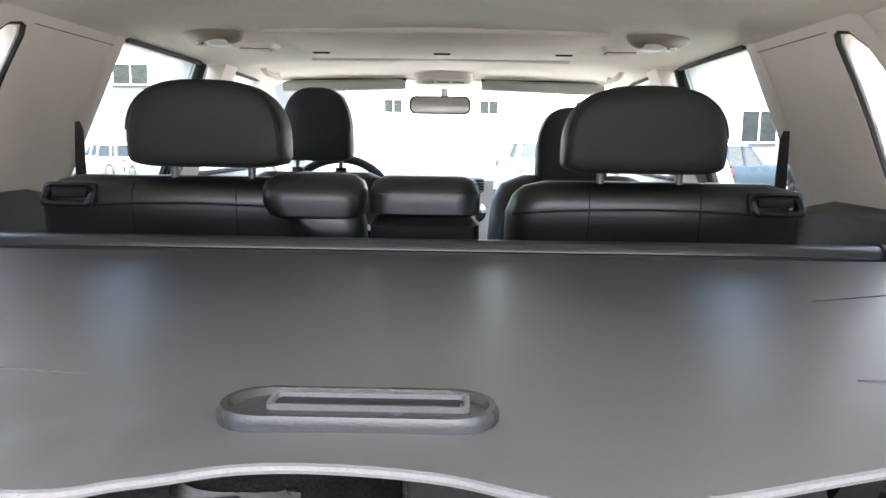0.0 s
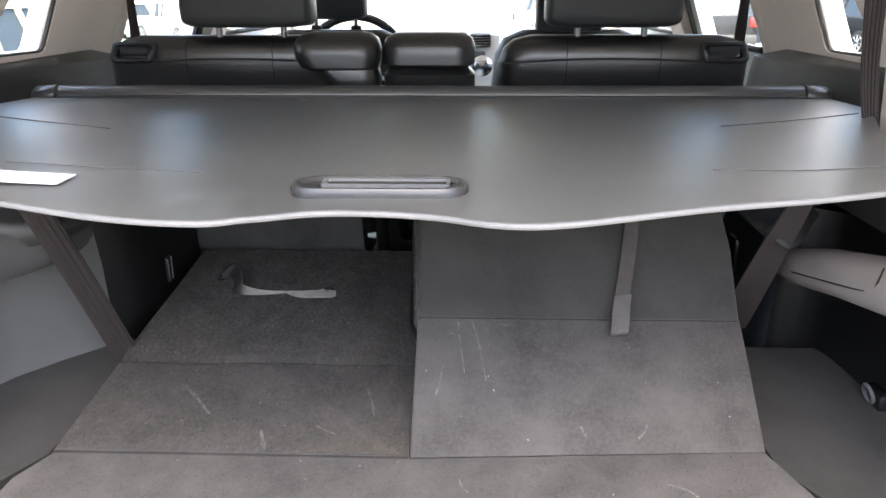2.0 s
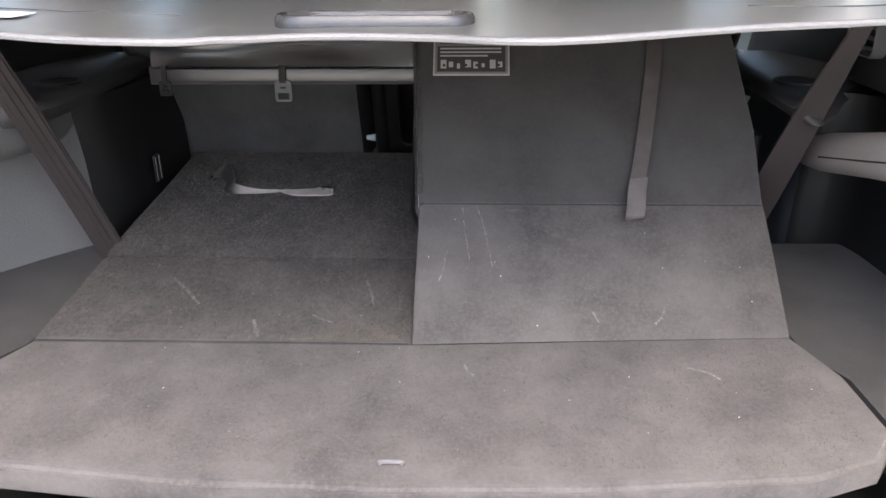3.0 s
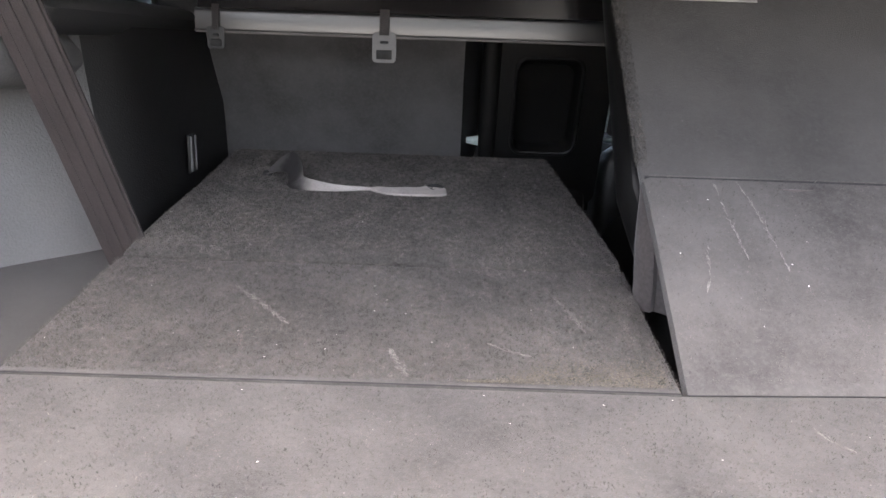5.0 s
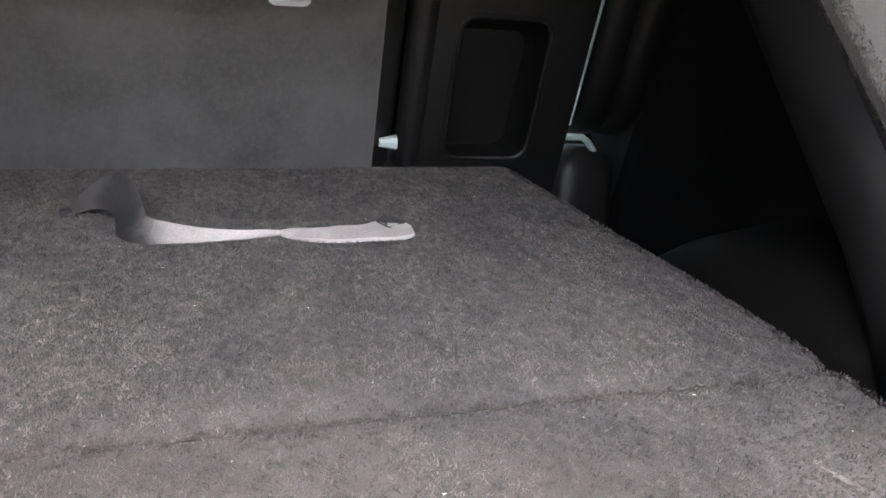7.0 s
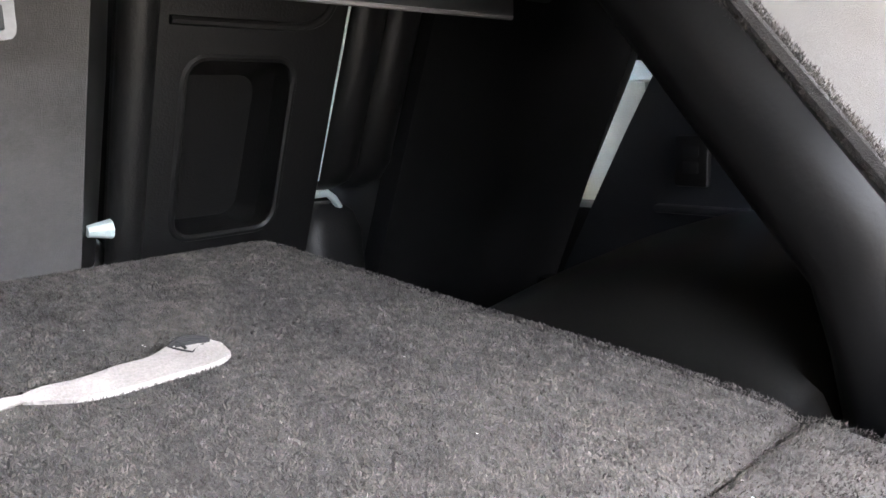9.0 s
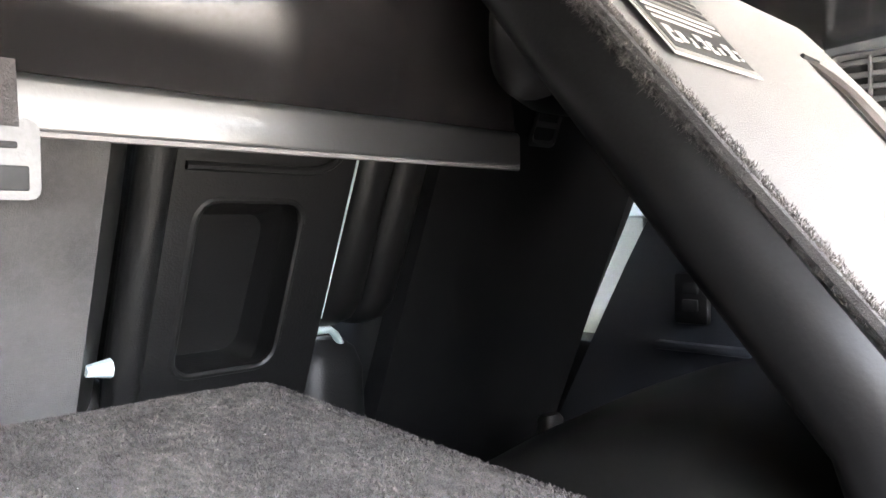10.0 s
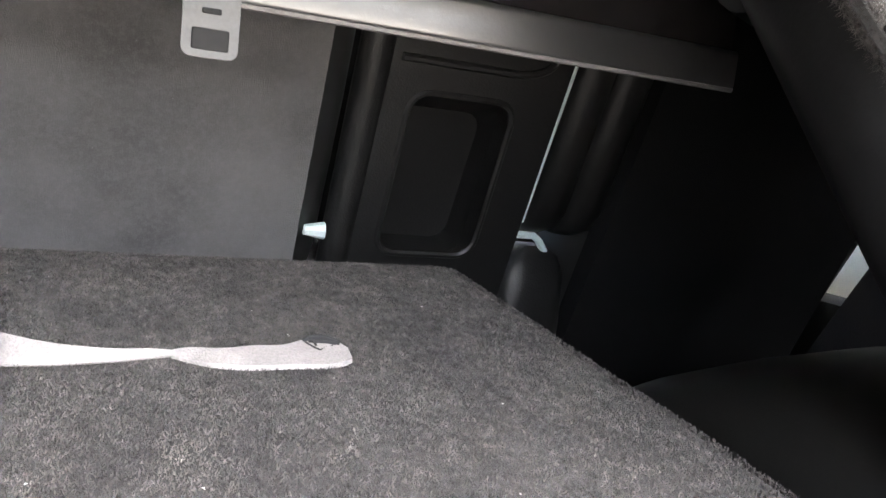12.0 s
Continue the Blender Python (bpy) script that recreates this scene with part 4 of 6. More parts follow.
part("folded_cushion", zloft([(-0.20, -0.245, 0.42, 0.20, 0.20, 0.05), (-0.10, -0.245, 0.42, 0.225, 0.22, 0.05), (0.0, -0.245, 0.43, 0.222, 0.20, 0.05)]), LEATHER, left)

right = thing("third_row_seat", "third-row seat half raised, grey carpet on its back", "car seat", "third-row seats")
bm = slab((0.004, 0.478), [(0.001, -0.001), (0.06, 0.041), (0.12, 0.083), (0.181, 0.124)], 0.014)
for v in bm.verts:
    k = 0.06 * v.co.x * max(0.0, 1 - v.co.y / 0.18)
    v.co.y += k
part("flap", bm, CARPET, right, "scuffed carpeted hinge flap")
RB = [(0.150, 0.020), (0.176, 0.118), (0.215, 0.165), (0.262, 0.222), (0.308, 0.278), (0.352, 0.332), (0.388, 0.376), (0.398, 0.385)]


def right_width(f, y):
    return 0.003 - 0.022 * f, 0.476 - 0.05 * max(0, f - 0.30)


# Dark line drawn in for the shadow of the step at the hinge.
part("hinge_shadow_line", tube([(0.006, 0.1795, 0.1215), (0.24, 0.1785, 0.1218), (0.474, 0.1795, 0.1215)], 0.0016, 6), SEAM, right, "dark line for the shadow along the hinge")
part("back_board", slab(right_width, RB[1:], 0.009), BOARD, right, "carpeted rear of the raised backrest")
# carpet hanging down from the hinge, rolled over in a fold at its side
folds = []
for z, y, swell in ((0.117, 0.1800, 0.4), (0.108, 0.1770, 0.6), (0.095, 0.1745, 0.8), (0.080, 0.1720, 1.0), (0.062, 0.1690, 1.05), (0.045, 0.1665, 1.0), (0.028, 0.1645, 1.0), (0.010, 0.1635, 1.0), (0.007, 0.1640, 0.95)):
    front = [(0.17, -0.020), (0.13, -0.026), (0.10, -0.021), (0.072, -0.020), (0.050, -0.019), (0.036, -0.0225), (0.028, -0.0235), (0.022, -0.017), (0.017, -0.0115), (0.0125, -0.0160), (0.008, -0.0140), (0.004, -0.007), (0.001, -0.001), (0.0005, 0.004), (0.003, 0.008), (0.008, 0.011)]
    lean = 0.002 * math.sin(70 * z)
    ring = [Vector((x + lean * max(0.0, 1 - x / 0.05) * 0.5 + 0.002, y + o * swell + 0.0015 * math.sin(60 * z + 90 * x), z)) for x, o in front]
    folds.append(ring + [v + Vector((0.0045, 0.004, 0)) for v in reversed(ring)])
part("side_skirt", loft(folds), SKIRT, right, "dark hanging carpet skirt with a rolled fold")
pad_rows = [(0.166, 0.030, 0.035), (0.170, 0.085, 0.012)] + [(y, z, 0.0) for y, z in RB[1:]]
part("backrest_pad", loft([[Vector((x + o, y + 0.007 + d * 0.80, z - 0.0055 - d * 0.58)) for x, d in ((-0.002, 0.0), (-0.007, 0.007), (-0.010, 0.016), (-0.0105, 0.025), (-0.009, 0.034), (-0.004, 0.043), (0.005, 0.049), (0.018, 0.052), (0.04, 0.053), (0.10, 0.046), (0.24, 0.040), (0.38, 0.044), (0.43, 0.054), (0.452, 0.040), (0.452, 0.0))] for y, z, o in pad_rows]), SHADED_LEATHER, right, "black backrest padding, darkened for shade")
prof3 = spline([(0, 0.20, -0.06), (0, 0.22, 0.03), (0, 0.30, 0.058), (0, 0.38, 0.056), (0, 0.46, 0.026), (0, 0.54, -0.024), (0, 0.61, -0.07), (0, 0.63, -0.12)], 4)
cush = []
for x, k in ((0.032, 0.80), (0.042, 0.93), (0.07, 0.99), (0.12, 1.0), (0.20, 1.0), (0.28, 1.0), (0.36, 1.0), (0.42, 1.0), (0.46, 0.98), (0.475, 0.9)):
    dome = 0.020 * math.sin(math.pi * (x - 0.032) / 0.443)
    cush.append([Vector((x, 0.40 + (p.y - 0.40) * (0.5 + 0.5 * k), -0.12 + (p.z + 0.12) * k + dome * max(0.0, (p.z + 0.12) / 0.18))) for p in prof3] + [Vector((x, 0.60, -0.21)), Vector((x, 0.22, -0.21))])
part("seat_cushion", loft(cush), CUSHION, right, "black leather seat cushion")
part("headrest", xloft([(0.055, 0.425, 0.325, 0.03, 0.035, 0.029), (0.065, 0.428, 0.325, 0.042, 0.05, 0.04), (0.09, 0.43, 0.325, 0.048, 0.056, 0.046), (0.37, 0.43, 0.325, 0.048, 0.056, 0.046), (0.395, 0.428, 0.325, 0.042, 0.05, 0.04), (0.405, 0.425, 0.325, 0.03, 0.035, 0.029)], n=7), LEATHER, right, "black leather headrest")

# pull strap of the raised seat
st = thing("pull_strap", "grey webbing pull strap hanging on the raised seat back", "strap", "pull straps")
part("webbing", ribbon(spline([(0.346, 0.3495, 0.328), (0.340, 0.316, 0.297), (0.330, 0.276, 0.2475), (0.316, 0.225, 0.187), (0.302, 0.180, 0.142), (0.299, 0.158, 0.125), (0.296, 0.145, 0.117)], 5), (1, 0, 0.12), 0.022, 0.003), PULLWEB, st)
part("end_fold", ribbon([(0.3065, 0.190, 0.1555), (0.302, 0.174, 0.1425), (0.299, 0.156, 0.1275), (0.2955, 0.142, 0.1165)], (1, 0, 0.12), 0.025, 0.006), STRAPEND, st, "lighter stitched strap end")
part("slot", tube([(0.327, 0.3485, 0.3300), (0.366, 0.3495, 0.3300)], 0.0022, 6), SEAM, st)

# strap lying on the folded seat
def top_z(y):
    return float(left_top(y)) + 0.001


lay = thing("pull_strap", "pale webbing pull strap lying loose on the folded seat", "strap", "pull straps")
edges = (((-0.402, 0.499, 0.002), (-0.398, 0.513, 0.007)), ((-0.391, 0.495, 0.006), (-0.385, 0.512, 0.019)), ((-0.380, 0.492, 0.009), (-0.370, 0.508, 0.029)),
         ((-0.370, 0.486, 0.008), (-0.360, 0.503, 0.029)), ((-0.366, 0.474, 0.003), (-0.352, 0.492, 0.021)), ((-0.364, 0.458, 0.001), (-0.347, 0.474, 0.012)),
         ((-0.357, 0.445, 0.001), (-0.343, 0.458, 0.0125)), ((-0.340, 0.4395, 0.001), (-0.329, 0.4500, 0.0110)), ((-0.316, 0.4385, 0.001), (-0.309, 0.4465, 0.0082)),
         ((-0.290, 0.4405, 0.0015), (-0.286, 0.4460, 0.0062)), ((-0.268, 0.4440, 0.002), (-0.267, 0.4475, 0.0055)), ((-0.252, 0.4455, 0.003), (-0.252, 0.4468, 0.0042)))
low = spline([(x, y, top_z(y) + h) for (x, y, h), b in edges], 4)
high = spline([(x, y, top_z(y) + h) for a, (x, y, h) in edges], 4)
rings = []
for i, (a, b) in enumerate(zip(low, high)):
    k, m = min(i + 1, len(low) - 1), max(i - 1, 0)
    nr = (b - a).cross(low[k] + high[k] - low[m] - high[m]).normalized() * 0.0007
    mid = (a + b) / 2 + nr * 1.2
    rings.append([a - nr, mid - nr, b - nr, b + nr, mid + nr, a + nr])
part("webbing", loft(rings), STRAP, lay)
fore = spline([(-0.259, 0.4452, 0.0022), (-0.248, 0.4385, 0.0015), (-0.235, 0.4325, 0.0012), (-0.218, 0.4305, 0.0010), (-0.200, 0.4310, 0.0012), (-0.184, 0.4310, 0.0010), (-0.172, 0.4330, 0.0014), (-0.1655, 0.4370, 0.0020)], 4)
aft = spline([(-0.259, 0.4470, 0.0045), (-0.250, 0.4468, 0.0050), (-0.234, 0.4455, 0.0040), (-0.217, 0.4485, 0.0042), (-0.202, 0.4490, 0.0042), (-0.188, 0.4550, 0.0050), (-0.174, 0.4550, 0.0054), (-0.1665, 0.4440, 0.0044)], 4)
for nm, up in (("folded_end", 0.0018), ("under_layer", 0.0)):
    rings = []
    for k, (p, q) in enumerate(zip(fore, aft)):
        rise = up * min(1.0, k / 8)
        p, q = Vector((p.x, p.y, top_z(p.y) + p.z + rise * 0.8)), Vector((q.x, q.y, top_z(q.y) + q.z + rise * 1.2))
        mid3d = (p + q) / 2 + Vector((0, 0, 0.0010 * math.sin(0.9 * k)))
        rings.append([v + Vector((0, 0, t)) for t, side in ((-0.0007, (p, mid3d, q)), (0.0007, (q, mid3d, p))) for v in side])
    part(nm, loft(rings), STRAP, lay, "folded stitched end of the webbing" if up else "")
for pts, r in (([(-0.190, 0.4535, 0.0076), (-0.185, 0.4540, 0.0086), (-0.178, 0.4530, 0.0090), (-0.170, 0.4490, 0.0078)], 0.0013), ([(-0.188, 0.4548, 0.0084), (-0.182, 0.4552, 0.0094), (-0.176, 0.4540, 0.0094), (-0.170, 0.4505, 0.0082)], 0.0012), ([(-0.187, 0.4520, 0.0080), (-0.180, 0.4505, 0.0082), (-0.172, 0.4490, 0.0076)], 0.0010), ([(-0.189, 0.4525, 0.0074), (-0.185, 0.4470, 0.0066), (-0.182, 0.4440, 0.0060)], 0.0005), ([(-0.182, 0.4440, 0.0060), (-0.178, 0.4465, 0.0066), (-0.174, 0.4480, 0.0070)], 0.0005), ([(-0.186, 0.4540, 0.0090), (-0.184, 0.4500, 0.0080), (-0.1835, 0.4480, 0.0070)], 0.0008), ([(-0.261, 0.4475, 0.0036), (-0.256, 0.4480, 0.0044), (-0.251, 0.4475, 0.0048)], 0.0009)):
    part("stitching", tube(spline([(x, y, top_z(y) + h) for x, y, h in pts], 4), r, 5), SEAM, lay, "dark frayed stitching")
part("anchor", box(-0.405, -0.394, 0.498, 0.514, top_z(0.5) - 0.002, top_z(0.5) + 0.006, 0.002), SEAM, lay)

# warning label on the raised seat
lab = thing("warning_label", "printed grey and amber warning label on the seat back", "label")


def on_back(u, v, lift=0.003):
    """A place on the raised seat's back: u across, v along from the label's lower edge."""
    k = 0.63
    return Vector((0.019 + u, 0.303 + v * 0.628 - lift * 0.778, 0.277 + v * 0.778 + lift * 0.628))


def plate(u0, u1, v0, v1, lift, m, nm):
    bm = loft([[on_back(u, v, l) for u, v in ((u0, v0), (u1, v0), (u1, v1), (u0, v1))] for l in (lift - 0.0005, lift)])
    part(nm, bm, m, lab, smooth=False)


plate(0.0, 0.112, 0.0, 0.138, 0.0015, TAGGREY, "border")
plate(0.0025, 0.1095, 0.0025, 0.1355, 0.0020, TAGFACE, "face")
plate(0.008, 0.035, 0.122, 0.130, 0.0026, AMBER, "amber_flag")
plate(0.036, 0.104, 0.122, 0.130, 0.0026, PAPER, "heading_bar")
plate(0.008, 0.035, 0.078, 0.087, 0.0026, AMBER, "amber_flag")
plate(0.036, 0.104, 0.079, 0.086, 0.0026, TAGGREY, "heading_bar")
for v in (0.115, 0.109, 0.103, 0.097, 0.091, 0.072, 0.066, 0.060, 0.054):
    plate(0.009, 0.103 - 0.012 * ((v * 1000) % 3), v - 0.0018, v + 0.0012, 0.0026, INK, "text_bar")
plate(0.006, 0.106, 0.006, 0.048, 0.0024, INK, "black_field")
for v in (0.044, 0.038, 0.032):
    plate(0.010, 0.100 - 0.02 * (v < 0.035), v - 0.0014, v + 0.0010, 0.0030, TAGGREY, "text_bar")
for k in range(8):
    plate(0.011 + 0.012 * k, 0.0195 + 0.012 * k - 0.002 * (k % 3), 0.011 + 0.002 * (k % 2), 0.025 - 0.003 * (k % 3), 0.0030, TAGGREY, "pictogram")
for k in range(6):
    plate(0.014 + 0.016 * k, 0.018 + 0.016 * k, 0.014, 0.018, 0.0034, INK, "pictogram_mark")

# ---- the load cover ----
cover = thing("load_cover", "dark grey vinyl roller load cover, pulled out, with a moulded handle", "load cover")
rear = spline([(-0.545, -0.147, 0), (-0.50, -0.165, 0), (-0.355, -0.215, 0), (-0.235, -0.252, 0), (-0.15, -0.262, 0), (-0.10, -0.243, 0), (-0.06, -0.227, 0), (-0.01, -0.224, 0), (0.05, -0.233, 0), (0.11, -0.259, 0), (0.17, -0.257, 0), (0.315, -0.212, 0), (0.468, -0.171, 0), (0.545, -0.148, 0)], 5)


def cover_z(x, y):
    f = (0.45 - y) / 0.70
    w = 0.0025 * math.sin(9 * x + 3 * y) + 0.002 * math.sin(23 * x - 11 * y) * f
    crease = 0.0035 * math.exp(-((x + 0.13 + 0.25 * (y + 0.2)) / 0.012) ** 2) * math.exp(-((y + 0.19) / 0.05) ** 2)
    crease += 0.004 * math.exp(-((x + 0.175) / 0.010) ** 2) * math.exp(-((y + 0.20) / 0.03) ** 2)
    sag = 0.016 * (x / 0.65) ** 2
    return 0.409 + sag * min(1.0, 2.5 * f) - 0.010 * f - 0.010 * f * (1 - f) * math.cos(x * 2) + w * min(1, f * 3) * min(1, (1.02 - f) * 6) + crease


rings = []
NY = 44
for i, e in enumerate(rear):
    fx = e.x / 0.545
    col = []
    for k in range(NY + 1):
        f = k / NY
        y = 0.452 + (e.y - 0.452) * f
        x = fx * float(np.interp(y, (-0.30, -0.15, 0.015, 0.083, 0.20, 0.31, 0.45), (0.53, 0.545, 0.567, 0.582, 0.628, 0.662, 0.677)))
        col.append(Vector((x, y, cover_z(x, y))))
    rings.append(col)
bm = bmesh.new()
vs = [[bm.verts.new(p) for p in c] for c in rings]
for a, b in zip(vs, vs[1:]):
    for k in range(NY):
        bm.faces.new((a[k], b[k], b[k + 1], a[k + 1]))
part("vinyl_sheet", bm, VINYL, cover)
bm = loft([[p - Vector((0, 0, 0.0035)) for p in c] for c in rings], caps=False, closed=False)
part("lining", bm, GLOSS, cover, "glossy black underside")
part("edge_hem", tube([c[-1] - Vector((0, 0, 0.002)) for c in rings], 0.0030, 8), HEM, cover, "grey rolled hem")
for pts in ([(-0.605, 0.184), (-0.50, 0.158), (-0.398, 0.132)], [(-0.42, -0.07), (-0.30, -0.078), (-0.20, -0.084)], [(0.415, 0.172), (0.52, 0.205), (0.625, 0.238)], [(0.33, -0.085), (0.44, -0.077), (0.55, -0.070)]):
    part("crease", tube(spline([(x, y, cover_z(x, y) + 0.0004) for x, y in pts], 4), 0.0007, 6), CREASE, cover)
# moulded handle: oval dish with a slot
hc = (-0.006, -0.150)
hz = cover_z(*hc)
handle = loft([[Vector((hc[0] + u * k, hc[1] + v * k2, hz + z)) for u, v in rrect(0.086, 0.030, 0.029, 6)] for k, k2, z in ((1.0, 1.0, -0.002), (1.0, 1.0, 0.004), (0.975, 0.93, 0.008), (0.93, 0.80, 0.008), (0.90, 0.70, 0.004))])
grip = part("handle", handle, HANDLE, cover, "black moulded plastic handle")
part("slot_rim", loft([[Vector((hc[0] + 0.006 + u * k, hc[1] + 0.006 + v * k2, hz + z)) for u, v in rrect(0.062, 0.013, 0.004, 3)] for k, k2, z in ((1.0, 1.0, 0.003), (1.0, 1.0, 0.0075), (0.95, 0.8, 0.0075), (0.94, 0.76, 0.0045))], caps=False), GREY_PLASTIC, grip)
part("slot_floor", box(hc[0] - 0.05, hc[0] + 0.062, hc[1] - 0.004, hc[1] + 0.016, hz + 0.003, hz + 0.0048, 0.0005), PLASTIC, grip)
# roller tube, end caps
part("roller", tube([(-0.66, 0.470, 0.409), (0.66, 0.470, 0.409)], 0.019, 20), CASSETTE, cover, "dark roller tube")
part("roller_lip", tube([(-0.655, 0.4515, 0.4085), (0.655, 0.4515, 0.4085)], 0.0052, 8), PLASTIC, cover)
for s in (-1, 1):
    part("end_cap", xloft([(s * 0.640, 0.469, 0.408, 0.0195, 0.0195, 0.016), (s * 0.643, 0.469, 0.408, 0.0215, 0.0215, 0.018), (s * 0.676, 0.468, 0.406, 0.0215, 0.0210, 0.018), (s * 0.683, 0.468, 0.405, 0.017, 0.017, 0.014)]), CASSETTE, cover, "grey rounded end cap")
    part("cap_joint", tube([(s * 0.6405, 0.469 + 0.0212 * math.cos(a), 0.408 + 0.0212 * math.sin(a)) for a in [math.pi * (0.05 + 0.95 * k / 10) for k in range(11)]], 0.0014, 5), SEAM, cover)
# front flap hanging down to its hem, with hooks

def flap_col(x):
    return [Vector((x, 0.452 + math.sin(math.pi * f) * (0.020 + 0.006 * math.sin(7 * x + 4 * f) + 0.0015 * math.sin(23 * x - 9 * f)) + 0.032 * f, 0.400 - 0.138 * f)) for f in [k / 12 for k in range(13)]]


cols = [flap_col(-0.475 + 0.585 * i / 24) for i in range(25)]
bm = loft(cols + [[p + Vector((0, 0.003, 0)) for p in c] for c in reversed(cols)], caps=False, closed=False)
part("front_flap", bm, GLOSS, cover, "glossy black hanging flap")
# Added flap closes the roller gap to keep light off the right seat.
part("light_block_flap", loft([[Vector((x, 0.482 + 0.080 * f, 0.402 - 0.010 * f - 0.006 * math.sin(math.pi * f) * (1 + 0.4 * math.sin(19 * x)))) for f in (0, 0.25, 0.5, 0.75, 1.0)] + [Vector((x, 0.482 + 0.080 * f, 0.399 - 0.010 * f - 0.006 * math.sin(math.pi * f) * (1 + 0.4 * math.sin(19 * x)))) for f in (1.0, 0.75, 0.5, 0.25, 0)] for x in [0.118 + 0.47 * k / 12 for k in range(13)]]), GLOSS, cover, "black flap added to block light above the right seat back")
part("flap_hem", loft([[Vector((x, 0.486 + u, 0.2475 + v)) for u, v in rrect(0.005, 0.0145, 0.0048, 3)] for x in [-0.478 + 0.59 * k / 12 for k in range(13)]]), FLAPHEM, cover, "dark grey hem of the flap")
part("hem_edge", tube([(-0.478, 0.483, 0.2345), (0.112, 0.483, 0.2345)], 0.0020, 6), PIPING, cover, "pale hem piping")
for x, hs in ((-0.452, 0.72), (-0.2475, 1.0)):
    hook = part("hook", loft([[Vector((x + u * hs, 0.476 + yy, 0.222 + v * hs + 0.018 * (1 - hs))) for u, v in loop] for yy in (0.0, 0.003) for loop in [rrect(0.0145, 0.018, 0.005, 3)]]), HOOKGREY if x > -0.3 else HANDLE, cover, "grey plastic hook")
    part("hook_window", box(x - 0.0095 * hs, x + 0.0095 * hs, 0.4745, 0.4795, 0.240 - 0.032 * hs, 0.240 - 0.021 * hs, 0.001), SEAM, hook)
    part("hook_slot", box(x - 0.005 * hs, x + 0.005 * hs, 0.4748, 0.4792, 0.2265 + 0.006 * (1 - hs), 0.2295 + 0.006 * (1 - hs), 0.0008), SEAM, hook)
    part("webbing", ribbon([(x, 0.4795, 0.266), (x, 0.4765, 0.236)], (1, 0, 0), 0.012 * hs, 0.002), DARKWEB, hook)

slip = thing("paper_slip", "white printed paper slip lying on the load cover", "paper")
part("slip", loft([[Vector((x, y, cover_z(x, y) + 0.002 + l)) for x, y in ((-0.47, -0.118), (-0.318, -0.121), (-0.315, -0.165), (-0.47, -0.157))] for l in (0, 0.0008)]), PAPER, slip, smooth=False)
for k, v in enumerate((-0.126, -0.132, -0.138, -0.144, -0.150)):
    part("text_bar", loft([[Vector((x, y, cover_z(x, y) + 0.0030 + l)) for x, y in ((-0.46, v), (-0.352 - 0.012 * (k % 3), v), (-0.352 - 0.012 * (k % 3), v - 0.002), (-0.46, v - 0.002))] for l in (0, 0.0006)]), TAGGREY, slip, smooth=False)

# ---- third-row belts ----
def belt_thing(s):
    b = thing("seat_belt", "brown grey seat belt webbing running down beside the third-row seat", "seat belt", "third-row belts")
    bx = 0.630
    low, high = Vector((s * 0.486, 0.272, -0.005)), Vector((s * 0.556, 0.118, 0.392))
    if s > 0:
        low, high = Vector((0.508, 0.30, 0.06)), Vector((0.552, 0.13, 0.392))
    part("lap_run", ribbon([low + (high - low) * (k / 6) + Vector((0, 0.006 * math.sin(math.pi * k / 6), 0)) for k in range(7)], (1, -0.05, 0.17) if s < 0 else [(math.cos(a), math.sin(a), 0.15) for a in [radians(-35 + 75 * k / 6) for k in range(7)]], 0.047, 0.003), BELT, b)
    for o in (-0.018, -0.006, 0.006, 0.018) if s < 0 else ():
        part("rib", ribbon([low + (high - low) * (k / 6) + Vector((o, 0.006 * math.sin(math.pi * k / 6) - o * 0.05 - 0.0022, 0)) for k in range(7)], (1, -0.05, 0.17), 0.007, 0.0030), BELT, b)
    hang = spline([(s * (bx - 0.020), 0.218, 0.622), (s * (bx - 0.017), 0.216, 0.560), (s * (bx - 0.013), 0.213, 0.490), (s * (bx - 0.006), 0.210, 0.430), (s * bx, 0.206, 0.385), (s * (bx + 0.004), 0.206, 0.330)], 3)
    turn = [(math.cos(a), s * math.sin(a), 0) for a in [radians(12 + 38 * k / (len(hang) - 1)) for k in range(len(hang))]]
    part("upper_run", ribbon(hang, turn, 0.034, 0.003), BELT, b)
    for o in (-0.011, -0.004, 0.004, 0.011):
        part("rib", ribbon([p + Vector(d) * o - Vector((0, 0.0022, 0)) for p, d in zip(hang, turn)], turn, 0.0045, 0.0026), BELT, b)
    part("back_run", ribbon([(p.x + s * 0.010, p.y + 0.010, p.z - 0.01) for p in hang[6:]], (0.9, 0.5 * s, 0), 0.026, 0.003), BELT, b)
    part("slot", tube(spline([(s * (bx - 0.052), 0.206, 0.640), (s * (bx - 0.036), 0.210, 0.626), (s * (bx - 0.018), 0.213, 0.622), (s * (bx - 0.002), 0.217, 0.627)], 4), 0.0022, 6), SEAM, b, "dark slot of the belt guide")


belt_thing(-1)
belt_thing(1)
for s in (-1, 1):
    b = thing("seat_belt", "dark second-row seat belt hanging from the rear pillar", "seat belt", "second-row belts")
    part("webbing", ribbon([(s * 0.640, 0.800, 0.590), (s * 0.635, 0.795, 0.575), (s * 0.628, 0.78, 0.51), (s * 0.620, 0.765, 0.42)], [(0.6, 0.8 * s, 0), (0.75, 0.65 * s, 0), (0.8, 0.5 * s, 0), (0.8, 0.5 * s, 0)], 0.030, 0.003), BELT, b)
